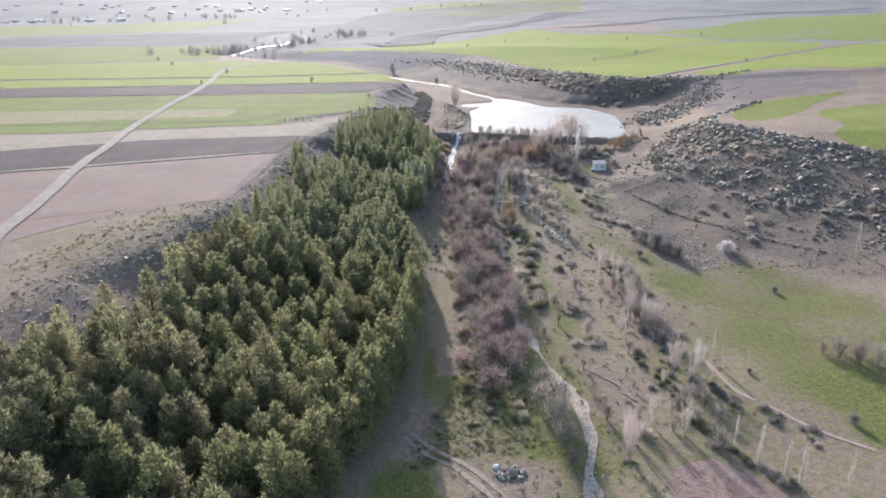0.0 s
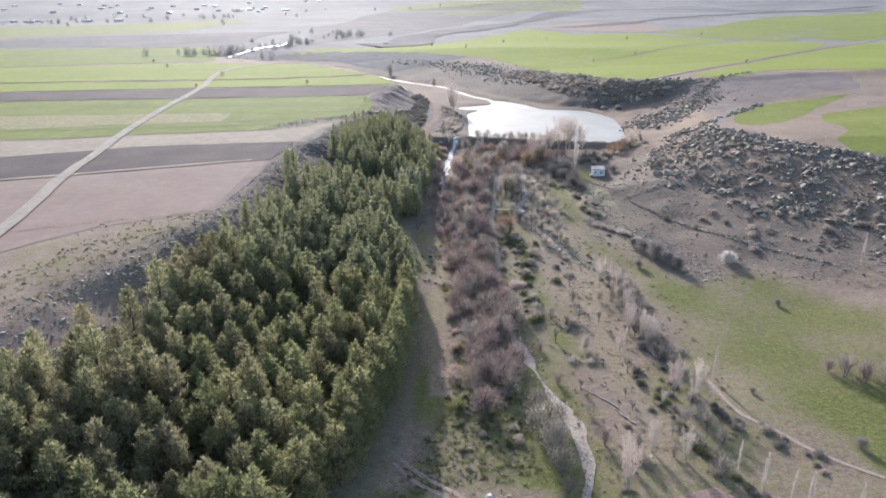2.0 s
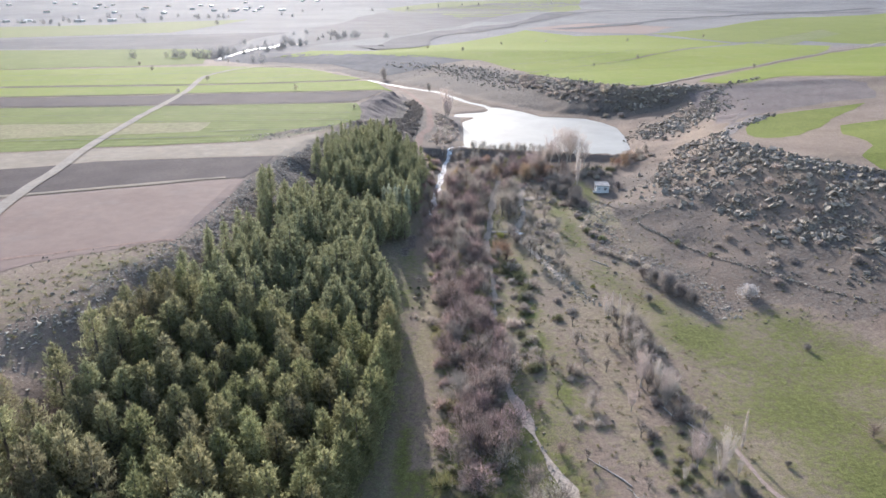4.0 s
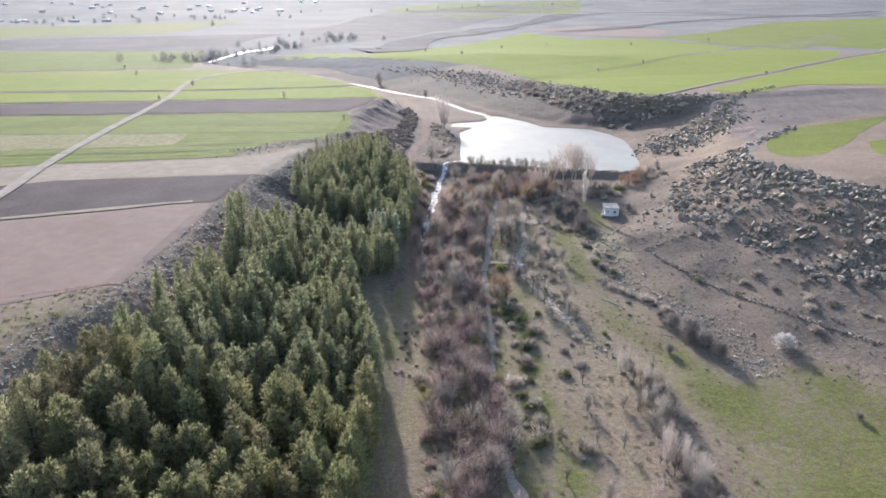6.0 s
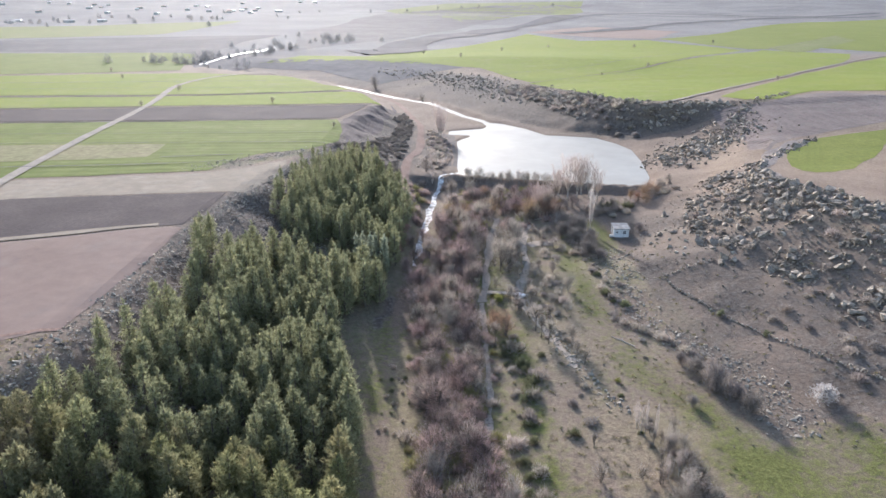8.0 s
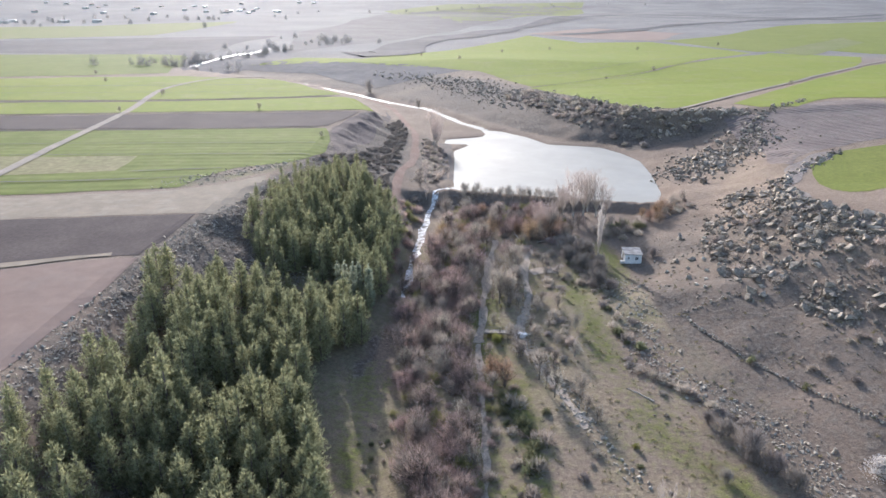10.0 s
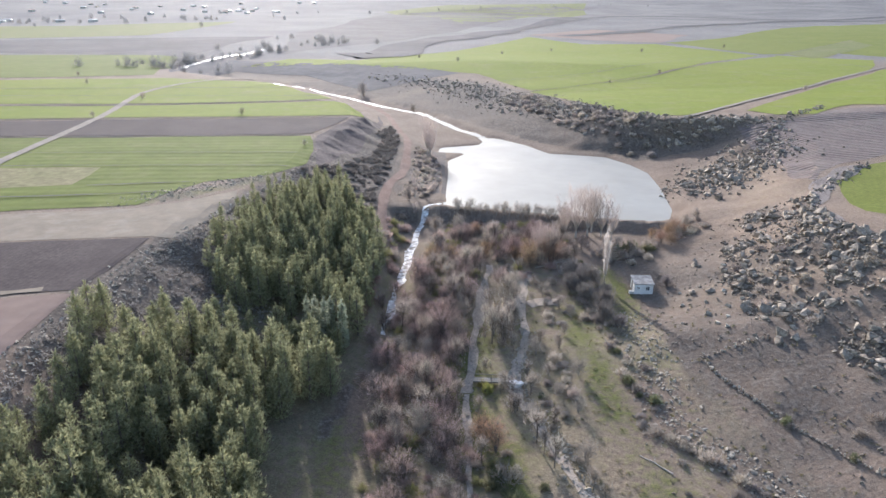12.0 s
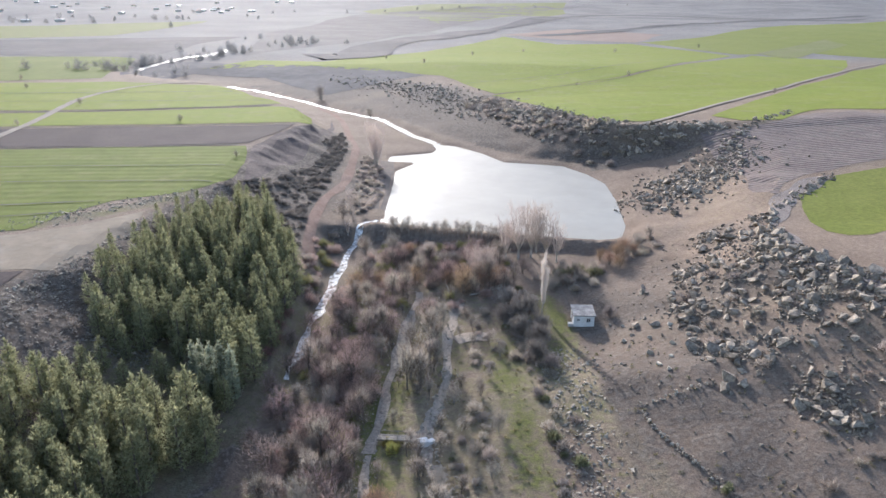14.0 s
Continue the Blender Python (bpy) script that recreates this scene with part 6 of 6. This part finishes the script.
# ---- village and riverside trees far off ----
def make_village():
    rng = random.Random(41)
    kinds = []
    for k in range(4):
        w, d, h = rng.uniform(7, 12), rng.uniform(7, 9), rng.uniform(2.6, 4)
        bm = bmesh.new()
        box(bm, 0, 0, h / 2 - .5, w, d, h + 1)
        wall = bpy.data.meshes.new("wall")
        bm.to_mesh(wall)
        bm.free()
        wall.materials.append(M_PLASTER)
        roof = mesh_of("roof", [(-w / 2 - .5, -d / 2 - .5, h), (w / 2 + .5, -d / 2 - .5, h), (w / 2 + .5, d / 2 + .5, h), (-w / 2 - .5, d / 2 + .5, h), (-w / 2 + 1, 0, h + 1.0), (w / 2 - 1, 0, h + 1.0)],
                       [(0, 1, 5, 4), (2, 3, 4, 5), (1, 2, 5), (3, 0, 4), (3, 2, 1, 0)], M_ROOF_RED if k == 3 else M_TIN if k < 2 else M_PLASTER)
        kinds.append((wall, roof))
    for k in range(55):
        x = rng.uniform(-1250, -330)
        y = 1150 + rng.random() ** 1.3 * 1100
        if x > -500 and y < 1400:
            y += 300
        house = new("house")
        house.matrix_world = pose(x, y, ground(x, y), 0, 0, rng.choice((0, 20, -15, 90, 75)) + rng.uniform(-8, 8))
        for n, me in zip(("wall", "roof"), rng.choice(kinds)):
            part(n, me, None, house)
        tagged(house, "distant pale village house with a pitched roof", "house", "village houses")
    places = []
    for line, count, spread in ((((-172, 520), (-162, 540), (-148, 560), (-128, 590), (-122, 640)), 40, 9), (((-200, 480), (-150, 480), (-120, 500)), 14, 8), (((-170, 640), (-90, 720), (-160, 800)), 30, 25), (((-1200, 1150), (-800, 1180), (-350, 1250)), 90, 170), (((-330, 1500), (100, 1900), (600, 2300)), 12, 90)):
        pts = along(list(line), 5)
        for _ in range(count):
            p, d = rng.choice(pts)
            x, y, s = p.x + rng.gauss(0, spread * .5), p.y + rng.gauss(0, spread * .5), rng.uniform(.7, 1.5) * (1.4 if p.y > 1000 else 1)
            places.append((rng.randrange(4), pose(x, y, ground(x, y), 0, 0, rng.uniform(0, 360)) @ Matrix.Diagonal((s, s, s, 1))))
    joined("riverside_trees", places, [shrub_mesh(360 + k, 2.0, 5.0, M_TWIG_FAR, 160, 1.4, .14, 6) for k in range(4)], M_TWIG_FAR, "haze-grey leafless trees along the far river and village", "trees")


make_village()
